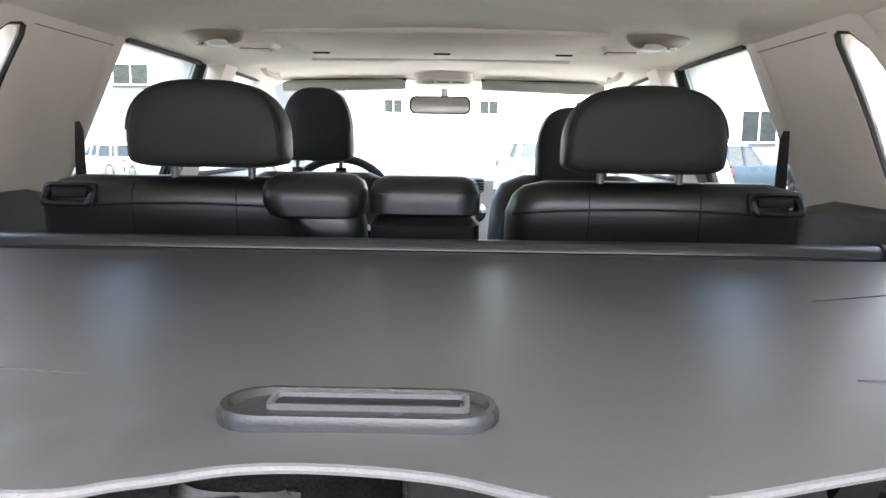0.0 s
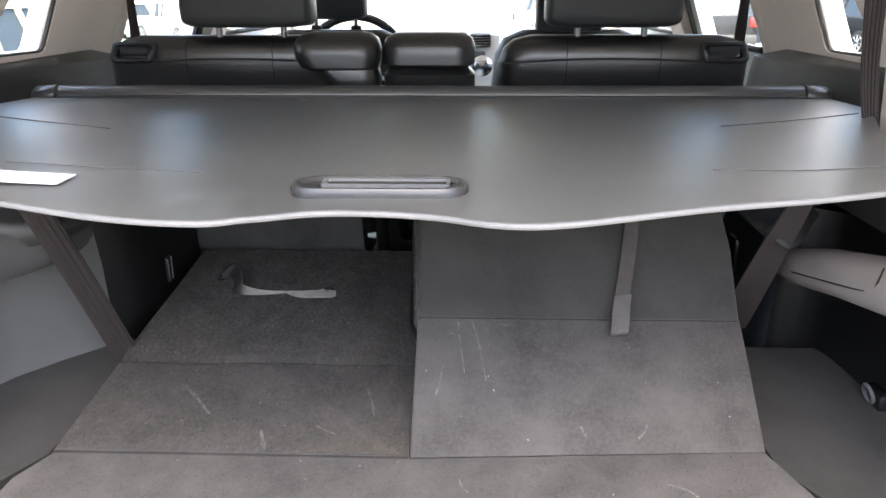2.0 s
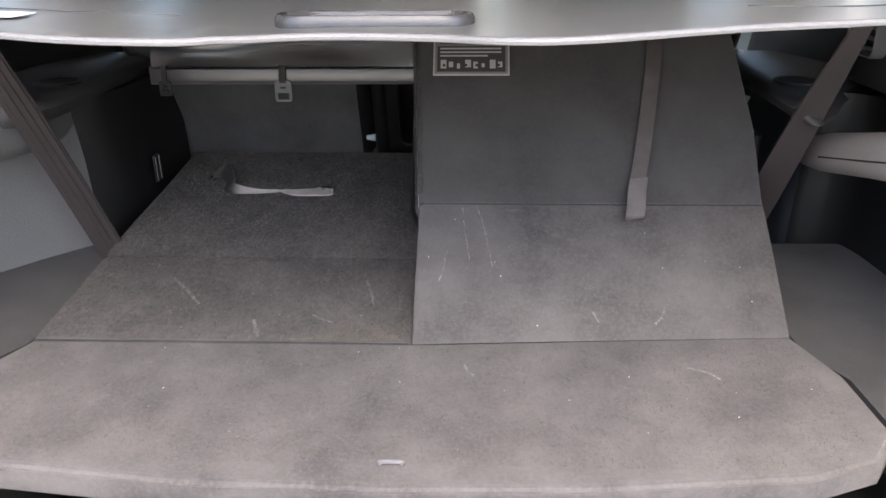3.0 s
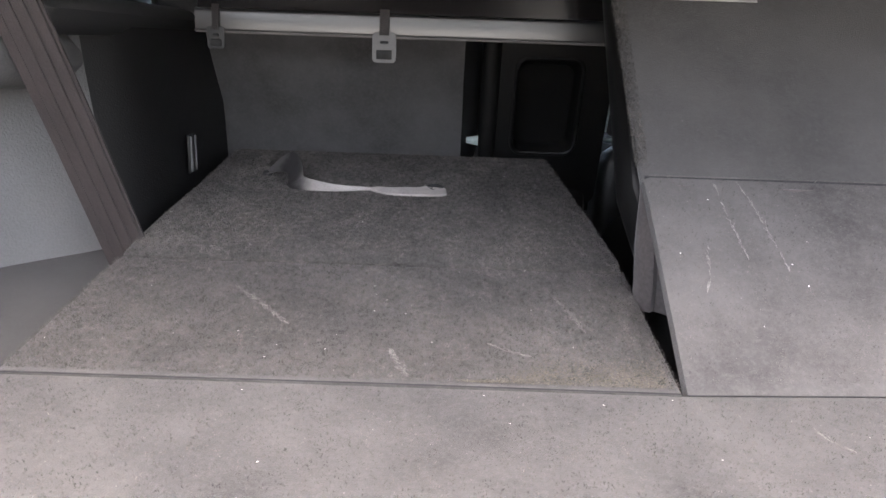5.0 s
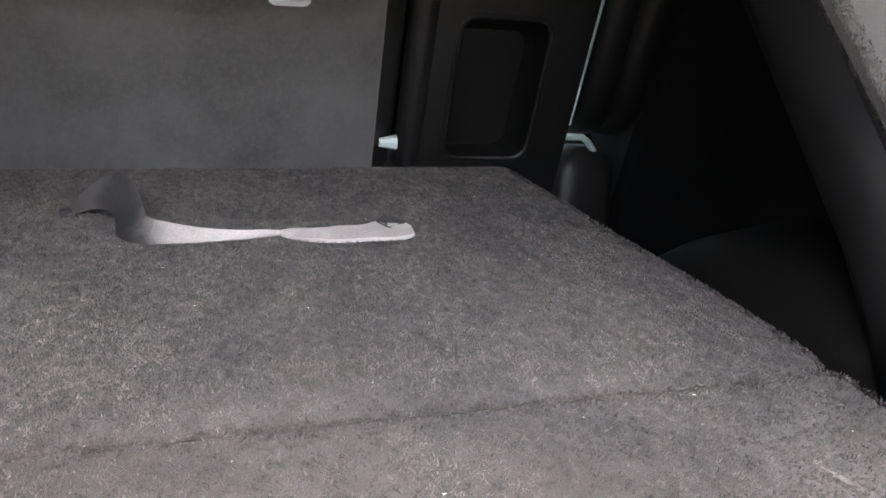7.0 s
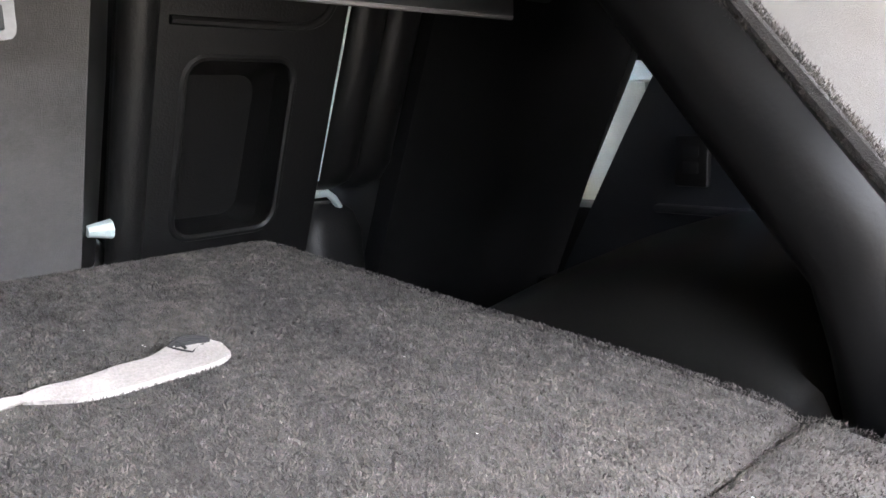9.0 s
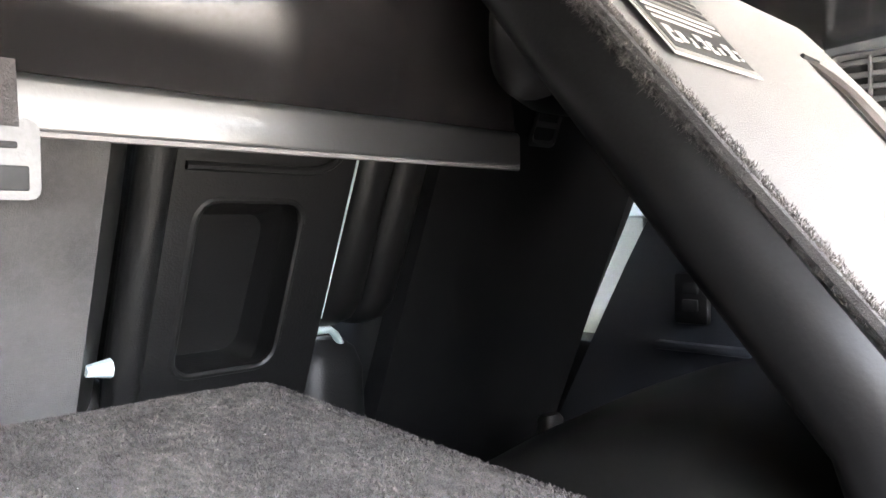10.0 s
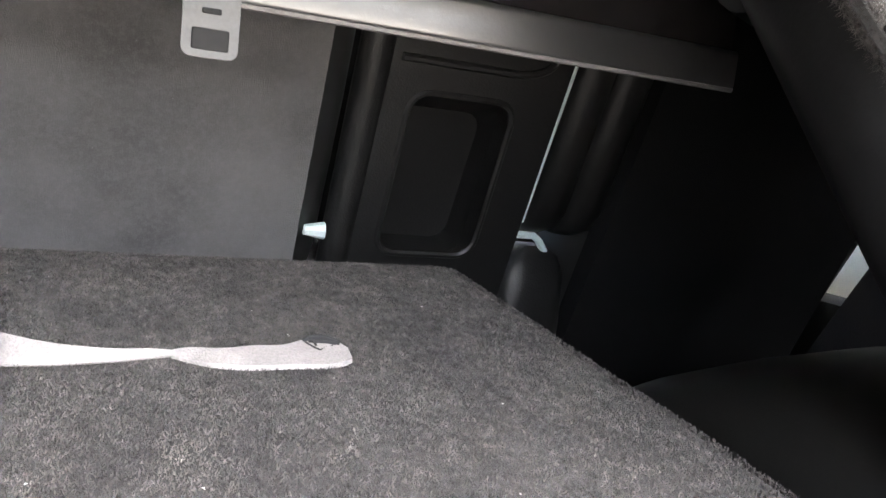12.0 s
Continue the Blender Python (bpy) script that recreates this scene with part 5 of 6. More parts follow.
# small latch on the side trim beside the folded seat
lt = thing("trim_latch", "small grey latch on the dark side trim beside the folded seat", "latch")
part("plate", box(-0.492, -0.4885, 0.470, 0.492, 0.060, 0.108, 0.001), PLASTIC, lt)
for yy in (0.472, 0.489):
    part("bar", box(-0.489, -0.486, yy, yy + 0.0025, 0.062, 0.106, 0.0008), GREY_PLASTIC, lt)
sw = thing("seat_switch", "small black seat release switch on the dark side trim", "switch")
part("bezel", box(0.592, 0.606, 0.562, 0.610, 0.058, 0.126, 0.005), PLASTIC, sw)
for z in (0.075, 0.097):
    part("rocker", box(0.5905, 0.600, 0.574, 0.598, z, z + 0.017, 0.003), SEAM, sw)
tagd = thing("belt_buckle", "dark seat belt buckle low beside the seat cushion", "buckle")
part("body", zloft([(-0.22, 0.392, 0.668, 0.010, 0.008, 0.004), (-0.10, 0.392, 0.668, 0.011, 0.009, 0.005), (-0.095, 0.392, 0.668, 0.016, 0.011, 0.006), (-0.042, 0.392, 0.666, 0.016, 0.011, 0.006), (-0.036, 0.392, 0.666, 0.012, 0.008, 0.005)]), PLASTIC, tagd)
part("tag", box(0.380, 0.404, 0.650, 0.656, -0.070, -0.050, 0.001), BELT, tagd, "small brown tag")
for z in (-0.066, -0.061, -0.056):
    part("text_bar", box(0.384, 0.400, 0.6485, 0.6505, z, z + 0.002, 0.0003), TAGGREY, tagd)


grille = thing("side_vent", "dark slatted air vent in the side trim below the load cover", "air vent")
part("frame", loft([[Vector((x, 0.392 + u * k, 0.344 + v * k)) for u, v in rrect(0.048, 0.052, 0.012, 4)] for x, k in ((0.690, 1.0), (0.668, 1.0), (0.664, 0.94), (0.668, 0.86), (0.676, 0.84))], caps=False), GREY_PLASTIC, grille)
part("backing", box(0.674, 0.680, 0.350, 0.434, 0.298, 0.390), SEAM, grille, smooth=False)
part("divider", box(0.665, 0.674, 0.390, 0.394, 0.299, 0.389, 0.001), GREY_PLASTIC, grille)
for k in range(6):
    part("slat", box(0.666, 0.674, 0.351, 0.433, 0.303 + 0.0152 * k, 0.3095 + 0.0152 * k, 0.0012), GREY_PLASTIC, grille)

# ---- front seats ----
def front_seat(cx, label):
    s = thing("front_seat", label, "car seat", "front seats")
    part("backrest", zloft([(-0.1, cx, 1.50, 0.22, 0.08, 0.06), (0.1, cx, 1.53, 0.24, 0.09, 0.06), (0.3, cx, 1.56, 0.245, 0.085, 0.07), (0.40, cx, 1.575, 0.235, 0.075, 0.07), (0.445, cx, 1.585, 0.21, 0.06, 0.055), (0.47, cx, 1.59, 0.15, 0.035, 0.03)], n=6), LEATHER, s)
    part("cushion", xloft([(cx - 0.25, 1.85, -0.02, 0.24, 0.06, 0.05), (cx - 0.2, 1.85, 0.0, 0.27, 0.08, 0.06), (cx + 0.2, 1.85, 0.0, 0.27, 0.08, 0.06), (cx + 0.25, 1.85, -0.02, 0.24, 0.06, 0.05)]), LEATHER, s)
    part("base", box(cx - 0.2, cx + 0.2, 1.65, 2.05, -0.22, -0.08, 0.02), PLASTIC, s)
    return s


front_seat(-0.345, "black leather driver's seat facing the steering wheel")
front_seat(0.385, "black leather front passenger seat")
headrest("headrest", "black leather headrest on the front seat", -0.342, 1.60, 0.603, 0.098, 0.102, post=0.062, tilt=-4)
headrest("headrest", "black leather headrest on the front seat", 0.372, 1.60, 0.555, 0.10, 0.105, post=0.062, tilt=-4)

# ---- dashboard and controls ----
dash = thing("dashboard", "pale grey dashboard with a screen, vents and round knobs", "dashboard")
part("top", loft([[Vector((x, y, z + 0.02 * math.cos(x * 2.0))) for y, z in ((2.24, 0.30), (2.22, 0.37), (2.26, 0.415), (2.34, 0.43), (2.60, 0.42), (2.9, 0.38), (2.9, 0.2), (2.3, 0.2))] for x in (-0.72, -0.5, -0.25, 0, 0.25, 0.5, 0.72)]), DASH, dash)
part("control_column", loft([[Vector((x, y, z)) for x, y in ((-w, 2.20 + o), (w, 2.20 + o), (w + 0.02, 2.32 + o), (-w - 0.02, 2.32 + o))] for z, w, o in ((-0.1, 0.12, -0.10), (0.12, 0.14, -0.04), (0.26, 0.17, 0.0), (0.42, 0.185, 0.02), (0.435, 0.18, 0.06))]), DASH, dash)
part("screen_frame", box(-0.055, 0.062, 2.20, 2.225, 0.372, 0.436, 0.008), DASH, dash)
part("screen", box(-0.036, 0.048, 2.194, 2.21, 0.384, 0.425, 0.003), SCREEN, dash, "dark dashboard screen")
for x0, x1 in ((-0.155, -0.07), (0.072, 0.150)):
    v = part("air_vent", box(x0, x1, 2.20, 2.22, 0.376, 0.428, 0.006), SEAM, dash)
    for k in range(5):
        part("slat", box(x0 + 0.004, x1 - 0.004, 2.192, 2.205, 0.380 + k * 0.010, 0.3845 + k * 0.010, 0.0015), STEEL, v)
part("switch_row", box(-0.15, 0.13, 2.188, 2.20, 0.336, 0.362, 0.005), GREY_PLASTIC, dash)
for x, z in ((0.118, 0.310), (0.118, 0.17), (-0.12, 0.310)):
    part("knob", loft([[Vector((x + r * math.cos(a), y, z + r * math.sin(a))) for a in [2 * math.pi * k / 24 for k in range(24)]] for r, y in ((0.040, 2.17), (0.040, 2.15), (0.032, 2.145), (0.030, 2.125), (0.024, 2.12))]), STEEL, dash, "round silver knob")
wheel = thing("steering_wheel", "black steering wheel in front of the driver's seat", "steering wheel")
C, R = Vector((-0.36, 2.05, 0.325)), 0.185
ax, ay = Vector((1, 0, 0)), Vector((0, 0.42, 0.91))
part("rim", tube([C + R * (math.cos(a) * ax + math.sin(a) * ay) for a in [2 * math.pi * k / 40 for k in range(41)]], 0.016, 10), LEATHER, wheel)
part("hub", zloft([(0.28, C.x, 2.05, 0.07, 0.03, 0.03), (0.325, C.x, 2.07, 0.075, 0.035, 0.03), (0.365, C.x, 2.09, 0.06, 0.03, 0.03)]), PLASTIC, wheel)
for a in (0, 180, 270):
    part("spoke", tube([C + 0.05 * (math.cos(radians(a)) * ax + math.sin(radians(a)) * ay), C + R * (math.cos(radians(a)) * ax + math.sin(radians(a)) * ay)], 0.014, 8), GREY_PLASTIC, wheel)
part("column", tube([C + Vector((0, 0.04, -0.02)), (C.x, 2.3, 0.28)], 0.035, 10), PLASTIC, wheel)
console = thing("centre_console", "grey centre console between the front seats", "console")
part("body", box(-0.12, 0.12, 1.45, 2.2, -0.22, 0.12, 0.03), DASH, console)
part("lid", box(-0.11, 0.11, 1.45, 1.75, 0.12, 0.17, 0.02), LEATHER, console)

# ---- mirror, visors, overhead fittings ----
mir = thing("rear_view_mirror", "rear-view mirror hanging from the windscreen", "mirror")
part("housing", loft([[Vector((-0.015 + u * k, y, 0.690 + v * k)) for u, v in rrect(0.112, 0.033, 0.022, 5)] for k, y in ((1.0, 2.246), (1.0, 2.256), (0.9, 2.275), (0.5, 2.29))]), PLASTIC, mir)
part("mirror_glass", loft([[Vector((-0.015 + u, y, 0.690 + v)) for u, v in rrect(0.105, 0.027, 0.018, 5)] for y in (2.243, 2.246)]), MIRROR, mir, "mirror glass")
part("stem", tube([(0, 2.28, 0.71), (0, 2.30, 0.76)], 0.012, 8), PLASTIC, mir)
for s in (-1, 1):
    v = thing("sun_visor", "beige sun visor folded up above the windscreen", "sun visor", "sun visors")
    part("board", xloft([(s * 0.13, 2.10, 0.750, 0.016, 0.014, 0.012), (s * 0.15, 2.10, 0.752, 0.018, 0.018, 0.014), (s * 0.52, 2.09, 0.742, 0.018, 0.020, 0.014), (s * 0.55, 2.085, 0.738, 0.016, 0.016, 0.012)]), VISOR, v)
    part("hinge_pin", tube([(s * 0.13, 2.11, 0.768), (s * 0.52, 2.10, 0.762)], 0.006, 8), PLASTIC, v)
    g = thing("ceiling_lamp", "tan boat-shaped reading lamp with a white lens on the headliner", "ceiling lamp", "rear reading lamps")
    hx = s * 0.468
    boat = [[Vector((hx + k * 0.064 * math.copysign(abs(math.cos(a)) ** 1.3, math.cos(a)), 1.06 + k * 0.050 * math.sin(a), z)) for a in [2 * math.pi * n / 32 for n in range(32)]]
            for z, k in ((0.800, 1.06), (0.784, 1.04), (0.776, 1.0), (0.768, 0.90), (0.762, 0.70), (0.760, 0.45))]
    part("housing", loft(boat), LAMPTAN, g)
    part("lens", zloft([(0.7555, hx - s * 0.012, 1.052, 0.019, 0.026, 0.015), (0.7585, hx - s * 0.012, 1.052, 0.023, 0.030, 0.018), (0.766, hx - s * 0.012, 1.052, 0.023, 0.030, 0.018)]), LAMP, g, "white lens")
    part("switch", zloft([(0.757, hx + s * 0.025, 1.055, 0.010, 0.014, 0.006), (0.764, hx + s * 0.025, 1.055, 0.012, 0.016, 0.007)]), STEEL, g, "bright switch")
    g = thing("grab_handle", "beige grab handle above the front door", "grab handle", "grab handles")
    part("bar", tube(spline([(s * 0.55, 1.78, 0.785), (s * 0.535, 1.80, 0.758), (s * 0.535, 1.93, 0.755), (s * 0.55, 1.96, 0.782)], 5), 0.010, 8), BEIGE, g)
    part("base", box(s * 0.55 - 0.02, s * 0.55 + 0.02, 1.76, 1.98, 0.78, 0.79, 0.004), BEIGE, g)
    for cx, cy, cz in ((s * 0.435, 1.28, 0.783), (s * 0.375, 0.36, 0.765)):
        av = thing("ceiling_vent", "beige slatted air vent in the headliner", "air vent", "ceiling vents")
        part("frame", zloft([(cz - 0.008, cx, cy, 0.046, 0.034, 0.008), (cz, cx, cy, 0.052, 0.040, 0.010), (cz + 0.02, cx, cy, 0.052, 0.040, 0.010)]), BEIGE, av)
        part("backing", box(cx - 0.034, cx + 0.034, cy - 0.022, cy + 0.022, cz - 0.0095, cz - 0.006), SEAM, av, smooth=False)
        for k in range(5):
            part("slat", box(cx - 0.034, cx + 0.034, cy - 0.020 + k * 0.009, cy - 0.0165 + k * 0.009, cz - 0.013, cz - 0.008, 0.0008), BEIGE, av)
lamp = thing("dome_lamp", "white dome lamp in the middle of the headliner", "dome lamp")
part("frame", zloft([(0.760, 0.018, 0.36, 0.050, 0.030, 0.015), (0.775, 0.018, 0.36, 0.060, 0.040, 0.02)]), BEIGE, lamp)
part("lens", zloft([(0.754, 0.018, 0.36, 0.038, 0.020, 0.012), (0.762, 0.018, 0.36, 0.044, 0.026, 0.014)]), LAMP, lamp)
con = thing("overhead_console", "pale overhead console with map lamps above the mirror", "overhead console")
part("body", zloft([(0.744, 0.0, 2.10, 0.088, 0.065, 0.02), (0.752, 0.0, 2.09, 0.096, 0.078, 0.03), (0.80, 0.0, 2.08, 0.10, 0.085, 0.03)]), BEIGE, con)
part("front_face", box(-0.085, 0.085, 2.006, 2.03, 0.747, 0.768, 0.004), LAMP, con)
for x in (-0.05, 0.0, 0.05):
    part("button", box(x - 0.020, x + 0.020, 2.002, 2.010, 0.752, 0.758, 0.002), LAMPTAN, con)


# ---- wear and pile of the carpet ----
SCUFF = mat("pale_scuff", (0.18, 0.17, 0.162), 0.95, vary=0.35, scale=60, fine=900, bump=0.4, spec=0.1)


def triangles(name, v, material, parent, label=""):
    """Loose fibres, three corners each, in one mesh."""
    me = bpy.data.meshes.new(name)
    me.vertices.add(len(v))
    me.vertices.foreach_set("co", np.asarray(v, dtype=np.float32).ravel())
    me.loops.add(len(v))
    me.loops.foreach_set("vertex_index", np.arange(len(v), dtype=np.int32))
    me.polygons.add(len(v) // 3)
    me.polygons.foreach_set("loop_start", np.arange(0, len(v), 3, dtype=np.int32))
    me.update(calc_edges=True)
    me.materials.append(material)
    ob = new(name, me)
    ob.parent = parent
    return tagged(ob, label)


def on_board(x, y, kind, lift):
    if kind == "right":
        return Vector((x, y + 0.06 * x * (1 - y / 0.18) - lift * 0.55, 0.004 + y * 0.668 + lift))
    return Vector((x, y, (0.0 if kind == "floor" else float(left_top(y))) + lift))


def scuff(parent, pts, width, lift, kind):
    """A worn streak: pale fibres combed along a line on a carpeted board."""
    run = spline([(x, y, 0.0) for x, y in pts], 6)
    n = len(run) - 1
    length = sum((run[k + 1] - run[k]).length for k in range(n))
    v = []
    for _ in range(int(length * width * 650000)):
        f = random.random()
        k = min(int(f * n), n - 1)
        g = f * n - k
        p = run[k] * (1 - g) + run[k + 1] * g
        d = (run[k + 1] - run[k]).normalized()
        a = Vector((-d.y, d.x, 0))
        taper = 0.25 + 0.75 * math.sin(math.pi * f) * (0.55 + 0.45 * math.sin(17 * f + 40 * width * 1000) ** 2)
        p = p + a * random.gauss(0, 0.42) * width * taper
        d = (d + a * random.gauss(0, 0.35)).normalized() * random.uniform(0.0012, 0.0036)
        w = a * random.uniform(0.00018, 0.0004)
        h = lift + random.uniform(0.0002, 0.0012)
        q0, q1, q2 = p - d - w, p - d + w, p + d
        v += [on_board(q0.x, q0.y, kind, h), on_board(q1.x, q1.y, kind, h), on_board(q2.x, q2.y, kind, h + 0.0004)]
    triangles("scuff", v, SCUFF, parent, "pale worn scuff")


for pts, w in (([(-0.346, 0.150), (-0.330, 0.132), (-0.312, 0.112), (-0.288, 0.082)], 0.005), ([(-0.205, 0.046), (-0.198, 0.03), (-0.190, 0.008)], 0.005), ([(-0.069, 0.146), (-0.062, 0.125), (-0.057, 0.105), (-0.053, 0.085)], 0.0035), ([(-0.13, 0.06), (-0.115, 0.05), (-0.10, 0.042)], 0.003),
               ([(-0.374, 0.254), (-0.362, 0.260), (-0.350, 0.257)], 0.0022), ([(-0.396, 0.242), (-0.384, 0.236)], 0.004)):
    scuff(left, pts, w, 0.0016, "left")
for pts, w in (([(0.232, 0.030), (0.235, 0.024), (0.239, 0.016)], 0.005), ([(0.31, 0.016), (0.318, 0.024), (0.323, 0.036)], 0.005), ([(0.065, 0.17), (0.068, 0.14), (0.075, 0.10)], 0.004), ([(0.085, 0.172), (0.095, 0.14), (0.105, 0.09)], 0.004), ([(0.045, 0.11), (0.04, 0.085), (0.035, 0.07)], 0.005)):
    scuff(right, pts, w * 0.32, 0.0005, "right")
for pts, w in (([(0.07, -0.045), (0.073, -0.06), (0.082, -0.075)], 0.003), ([(0.33, -0.05), (0.35, -0.06), (0.36, -0.075)], 0.006)):
    scuff(load, pts, w * 0.6, 0.0008, "floor")

PILE = bpy.data.materials.new("carpet_pile")
PILE.use_nodes = True
pn, pl = PILE.node_tree.nodes, PILE.node_tree.links
geo = pn.new("ShaderNodeNewGeometry")
pr = pn.new("ShaderNodeValToRGB")
pr.color_ramp.elements[0].color, pr.color_ramp.elements[1].color = (0.040, 0.0382, 0.0372, 1), (0.118, 0.112, 0.108, 1)
el = pr.color_ramp.elements.new(0.93)
el.color = (0.116, 0.109, 0.105, 1)
pr.color_ramp.elements[2].color = (0.20, 0.19, 0.18, 1)
ptc, pno, pmx = pn.new("ShaderNodeTexCoord"), pn.new("ShaderNodeTexNoise"), pn.new("ShaderNodeMath")
pno.inputs["Scale"].default_value, pno.inputs["Detail"].default_value, pno.inputs["Roughness"].default_value = 190, 3, 0.65
pst = pn.new("ShaderNodeMapRange")
pst.inputs[1].default_value, pst.inputs[2].default_value, pst.inputs[4].default_value = 0.36, 0.64, 0.80
pmx.operation, pmx.inputs[1].default_value = "MULTIPLY_ADD", 0.2
pmp = pn.new("ShaderNodeMapping")
pmp.inputs["Scale"].default_value = (1.0, 0.65, 1.0)
pl.new(ptc.outputs["Object"], pmp.inputs[0])
pl.new(pmp.outputs[0], pno.inputs["Vector"])
pl.new(pno.outputs[0], pst.inputs[0])
pl.new(geo.outputs["Random Per Island"], pmx.inputs[0])
pl.new(pst.outputs[0], pmx.inputs[2])
pl.new(pmx.outputs[0], pr.inputs[0])
pw, pwr, pwm = pn.new("ShaderNodeTexNoise"), pn.new("ShaderNodeValToRGB"), pn.new("ShaderNodeMix")
pw.inputs["Scale"].default_value, pw.inputs["Detail"].default_value, pw.inputs["Roughness"].default_value = 11, 8, 0.68
pwr.color_ramp.elements[0].position, pwr.color_ramp.elements[1].position = 0.36, 0.66
pwr.color_ramp.elements[0].color, pwr.color_ramp.elements[1].color = (0.78, 0.78, 0.79, 1), (1.18, 1.16, 1.12, 1)
pwm.data_type, pwm.blend_type, pwm.inputs[0].default_value = "RGBA", "MULTIPLY", 1.0
pl.new(ptc.outputs["Object"], pw.inputs["Vector"])
pl.new(pw.outputs[0], pwr.inputs[0])
pl.new(pr.outputs[0], pwm.inputs[6])
pl.new(pwr.outputs[0], pwm.inputs[7])
pb, pbr, pbm = pn.new("ShaderNodeTexNoise"), pn.new("ShaderNodeValToRGB"), pn.new("ShaderNodeMix")
pb.inputs["Scale"].default_value, pb.inputs["Detail"].default_value, pb.inputs["Roughness"].default_value = 46, 4, 0.6
pbr.color_ramp.elements[0].position, pbr.color_ramp.elements[1].position = 0.34, 0.66
pbr.color_ramp.elements[0].color, pbr.color_ramp.elements[1].color = (0.80, 0.80, 0.81, 1), (1.24, 1.23, 1.20, 1)
pbm.data_type, pbm.blend_type, pbm.inputs[0].default_value = "RGBA", "MULTIPLY", 1.0
pl.new(pmp.outputs[0], pb.inputs["Vector"])
pl.new(pb.outputs[0], pbr.inputs[0])
pl.new(pwm.outputs[2], pbm.inputs[6])
pl.new(pbr.outputs[0], pbm.inputs[7])
pl.new(pbm.outputs[2], pn["Principled BSDF"].inputs["Base Color"])
pn["Principled BSDF"].inputs["Roughness"].default_value = 0.95
pn["Principled BSDF"].inputs["Specular IOR Level"].default_value = 0.1


def pile(parent, count, place, normal, height=0.0019, width=0.0007, seed=1):
    """Short fibres standing on a surface, given by place(u, v) for arrays in 0..1."""
    rng = np.random.default_rng(seed)
    p = place(rng.random(count), rng.random(count))
    a = rng.random(count) * 2 * np.pi
    side = np.stack([np.cos(a), np.sin(a), 0 * a], 1) * width / 2
    tip = np.array(normal) * 0.75 + rng.normal(0, 0.6, (count, 3))
    tip = tip / np.linalg.norm(tip, axis=1, keepdims=True) * height * (0.5 + rng.random((count, 1)))
    v = np.stack([p - side, p + side, p + tip], 1).reshape(-1, 3)
    me = bpy.data.meshes.new("carpet_nap")
    me.vertices.add(len(v))
    me.vertices.foreach_set("co", v.astype(np.float32).ravel())
    me.loops.add(len(v))
    me.loops.foreach_set("vertex_index", np.arange(len(v), dtype=np.int32))
    me.polygons.add(count)
    me.polygons.foreach_set("loop_start", np.arange(0, len(v), 3, dtype=np.int32))
    me.update(calc_edges=True)
    me.materials.append(PILE)
    ob = new("carpet_nap", me)
    ob.parent = parent
    return tagged(ob, kind="stuff")


def pile_left(u, v):
    y = 0.004 + 0.64 * v ** 1.0
    z = left_top(y)
    return np.stack([-0.474 + (0.471 + left_edge(y)) * u, y, z + 0.0015], 1)


def pile_flap(u, v):
    y = 0.004 + 0.175 * v
    x = 0.006 + 0.47 * u
    return np.stack([x, y - 0.001 + 0.06 * x * (1 - y / 0.18), 0.005 + y * 0.668], 1)


def pile_edge(u, v):
    y = 0.185 + 0.205 * v
    return np.stack([-0.001 - 0.014 * v + 0.012 * u ** 2, y, 0.130 + (y - 0.185) * 1.22], 1)


def pile_fringe(u, v):
    y = 0.185 + 0.205 * v
    f = (y - 0.176) / 0.222
    return np.stack([0.006 - 0.022 * f + 0.002 * u, y + 0.007 * u, 0.124 + (y - 0.185) * 1.22 - 0.006 * u], 1)


def pile_floor(u, v):
    x = -0.47 + 0.94 * u
    return np.stack([x, -0.008 + np.maximum(0, 0.056 * x) - (0.225 + np.maximum(0, 0.056 * x)) * v, 0 * u + 0.0005], 1)


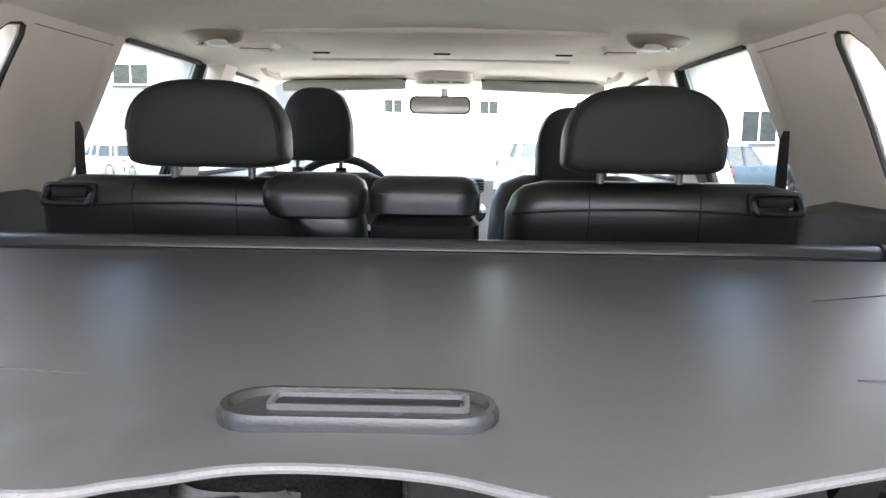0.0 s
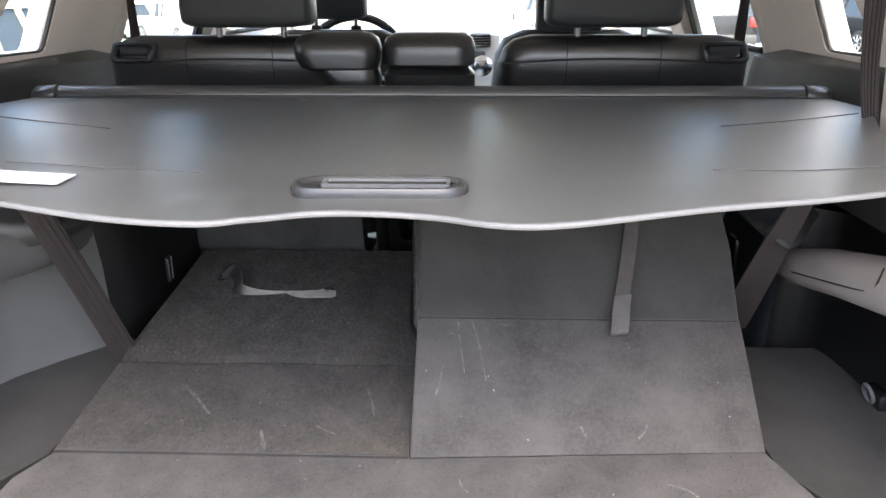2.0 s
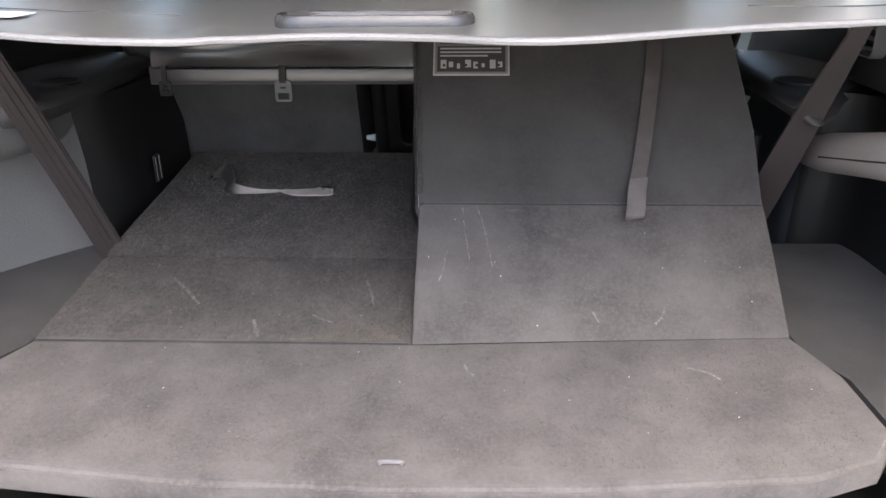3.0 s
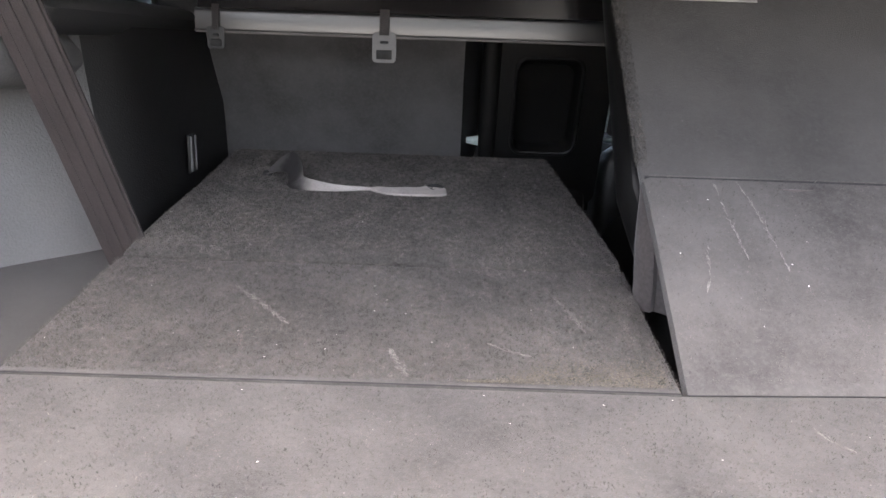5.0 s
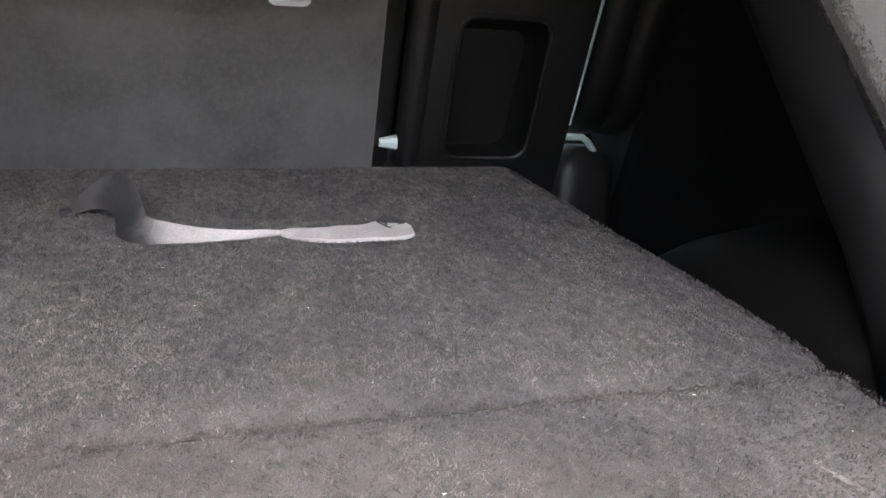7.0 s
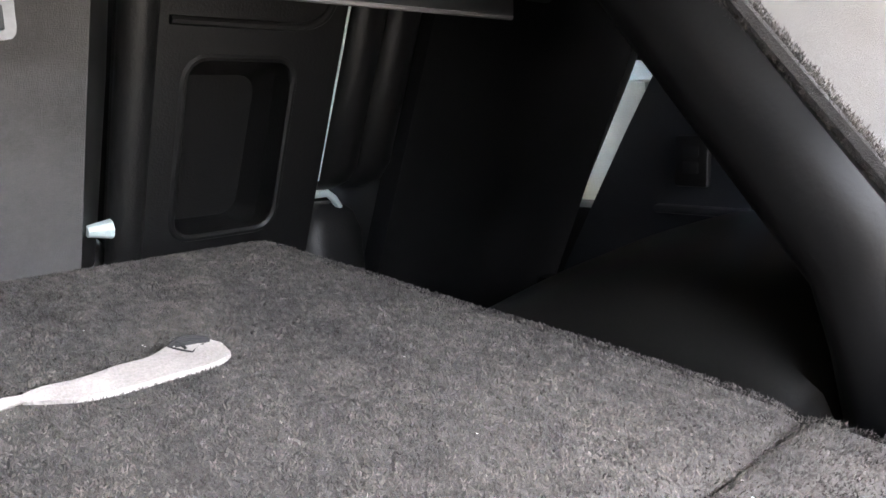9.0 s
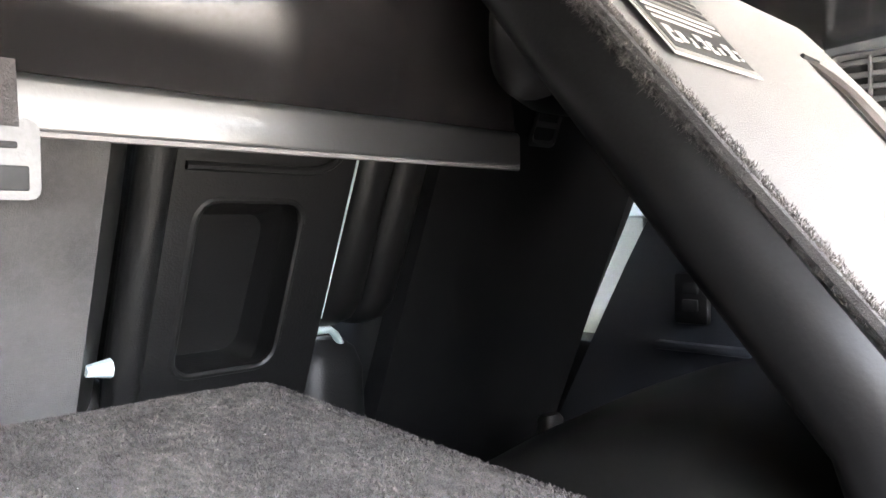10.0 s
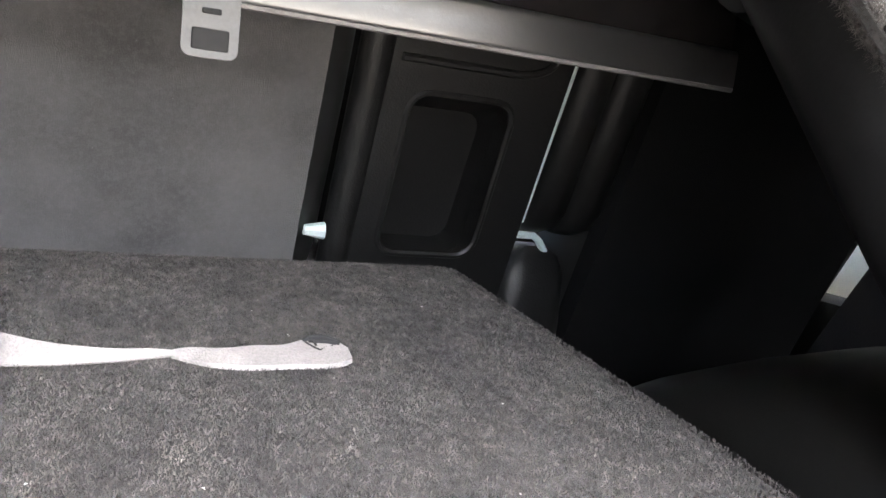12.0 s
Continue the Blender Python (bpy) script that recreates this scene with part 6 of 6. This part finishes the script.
pile(left, 110000, lambda u, v: pile_left(u, v * 0.3385), (0, -0.75, 1), height=0.0018, width=0.0007, seed=2)
pile(left, 260000, lambda u, v: pile_left(u, 0.3385 + v * 0.6615), (0, 0.4, 1), height=0.0015, width=0.0008, seed=7)
pile(right, 30000, pile_flap, (0, -0.55, 0.83), height=0.0014, seed=3)
pile(right, 7000, pile_edge, (-0.5, -0.55, 0.7), height=0.0022, seed=4)
pile(right, 9000, pile_fringe, (-0.8, 0.1, -0.2), height=0.0042, seed=6)
pile(load, 60000, pile_floor, (0, 0, 1), height=0.0014, seed=5)


for own, pts in ((left, [(-0.474, -0.0005, 0.0004), (-0.2, -0.0005, 0.0012), (0.0, -0.0005, 0.0008)]), (right, [(0.004, -0.0012, 0.0002), (0.24, 0.0132, 0.0004), (0.476, 0.0272, 0.0002)])):
    part("rear_seam", tube(pts, 0.0005, 6), SEAM, own, "dark gap at the edge of the load floor")

# lint caught in the pile, and a tan stain along the hinge of the folded seat
LINT = mat("white_lint", (0.55, 0.53, 0.50), 0.9, vary=0.2, scale=90, fine=600, bump=0.1, spec=0.1)
STAIN = mat("tan_stain", (0.125, 0.114, 0.093), 0.95, vary=0.35, scale=50, fine=900, bump=0.2, spec=0.1)
for own, kind, count, (xa, xb, ya, yb) in ((left, "left", 45, (-0.47, -0.02, 0.01, 0.58)), (right, "right", 14, (0.02, 0.46, 0.01, 0.17)), (load, "floor", 22, (-0.46, 0.46, -0.22, -0.01))):
    v = []
    for _ in range(count):
        x, y, t, r = random.uniform(xa, xb), random.uniform(ya, yb), random.uniform(0, 6.28), random.uniform(0.0004, 0.0011)
        lift = 0.0036 if kind == "left" else 0.0018
        v += [on_board(x + r * k * math.cos(t + o), y + r * k * math.sin(t + o), kind, lift) for k, o in ((1.6, 0.0), (0.7, 1.9), (0.8, 4.2))]
    tagged(triangles("lint", v, LINT, own, "specks of white lint"), "specks of white lint", kind="stuff")
v = []
for _ in range(2600):
    x = -0.155 + 0.150 * random.random() ** 0.7
    y = 0.004 + abs(random.gauss(0, 0.011)) * (0.6 + 0.5 * math.sin(55 * x) + 2.0 * max(0.0, x + 0.11) / 0.11)
    t, r = random.uniform(0, 6.28), random.uniform(0.0004, 0.0010)
    v += [on_board(x + r * k * math.cos(t + o), y + r * k * math.sin(t + o), "left", 0.0022) for k, o in ((1.6, 0.0), (0.6, 1.9), (0.6, 4.2))]
triangles("stain", v, STAIN, left, "faint tan stain")
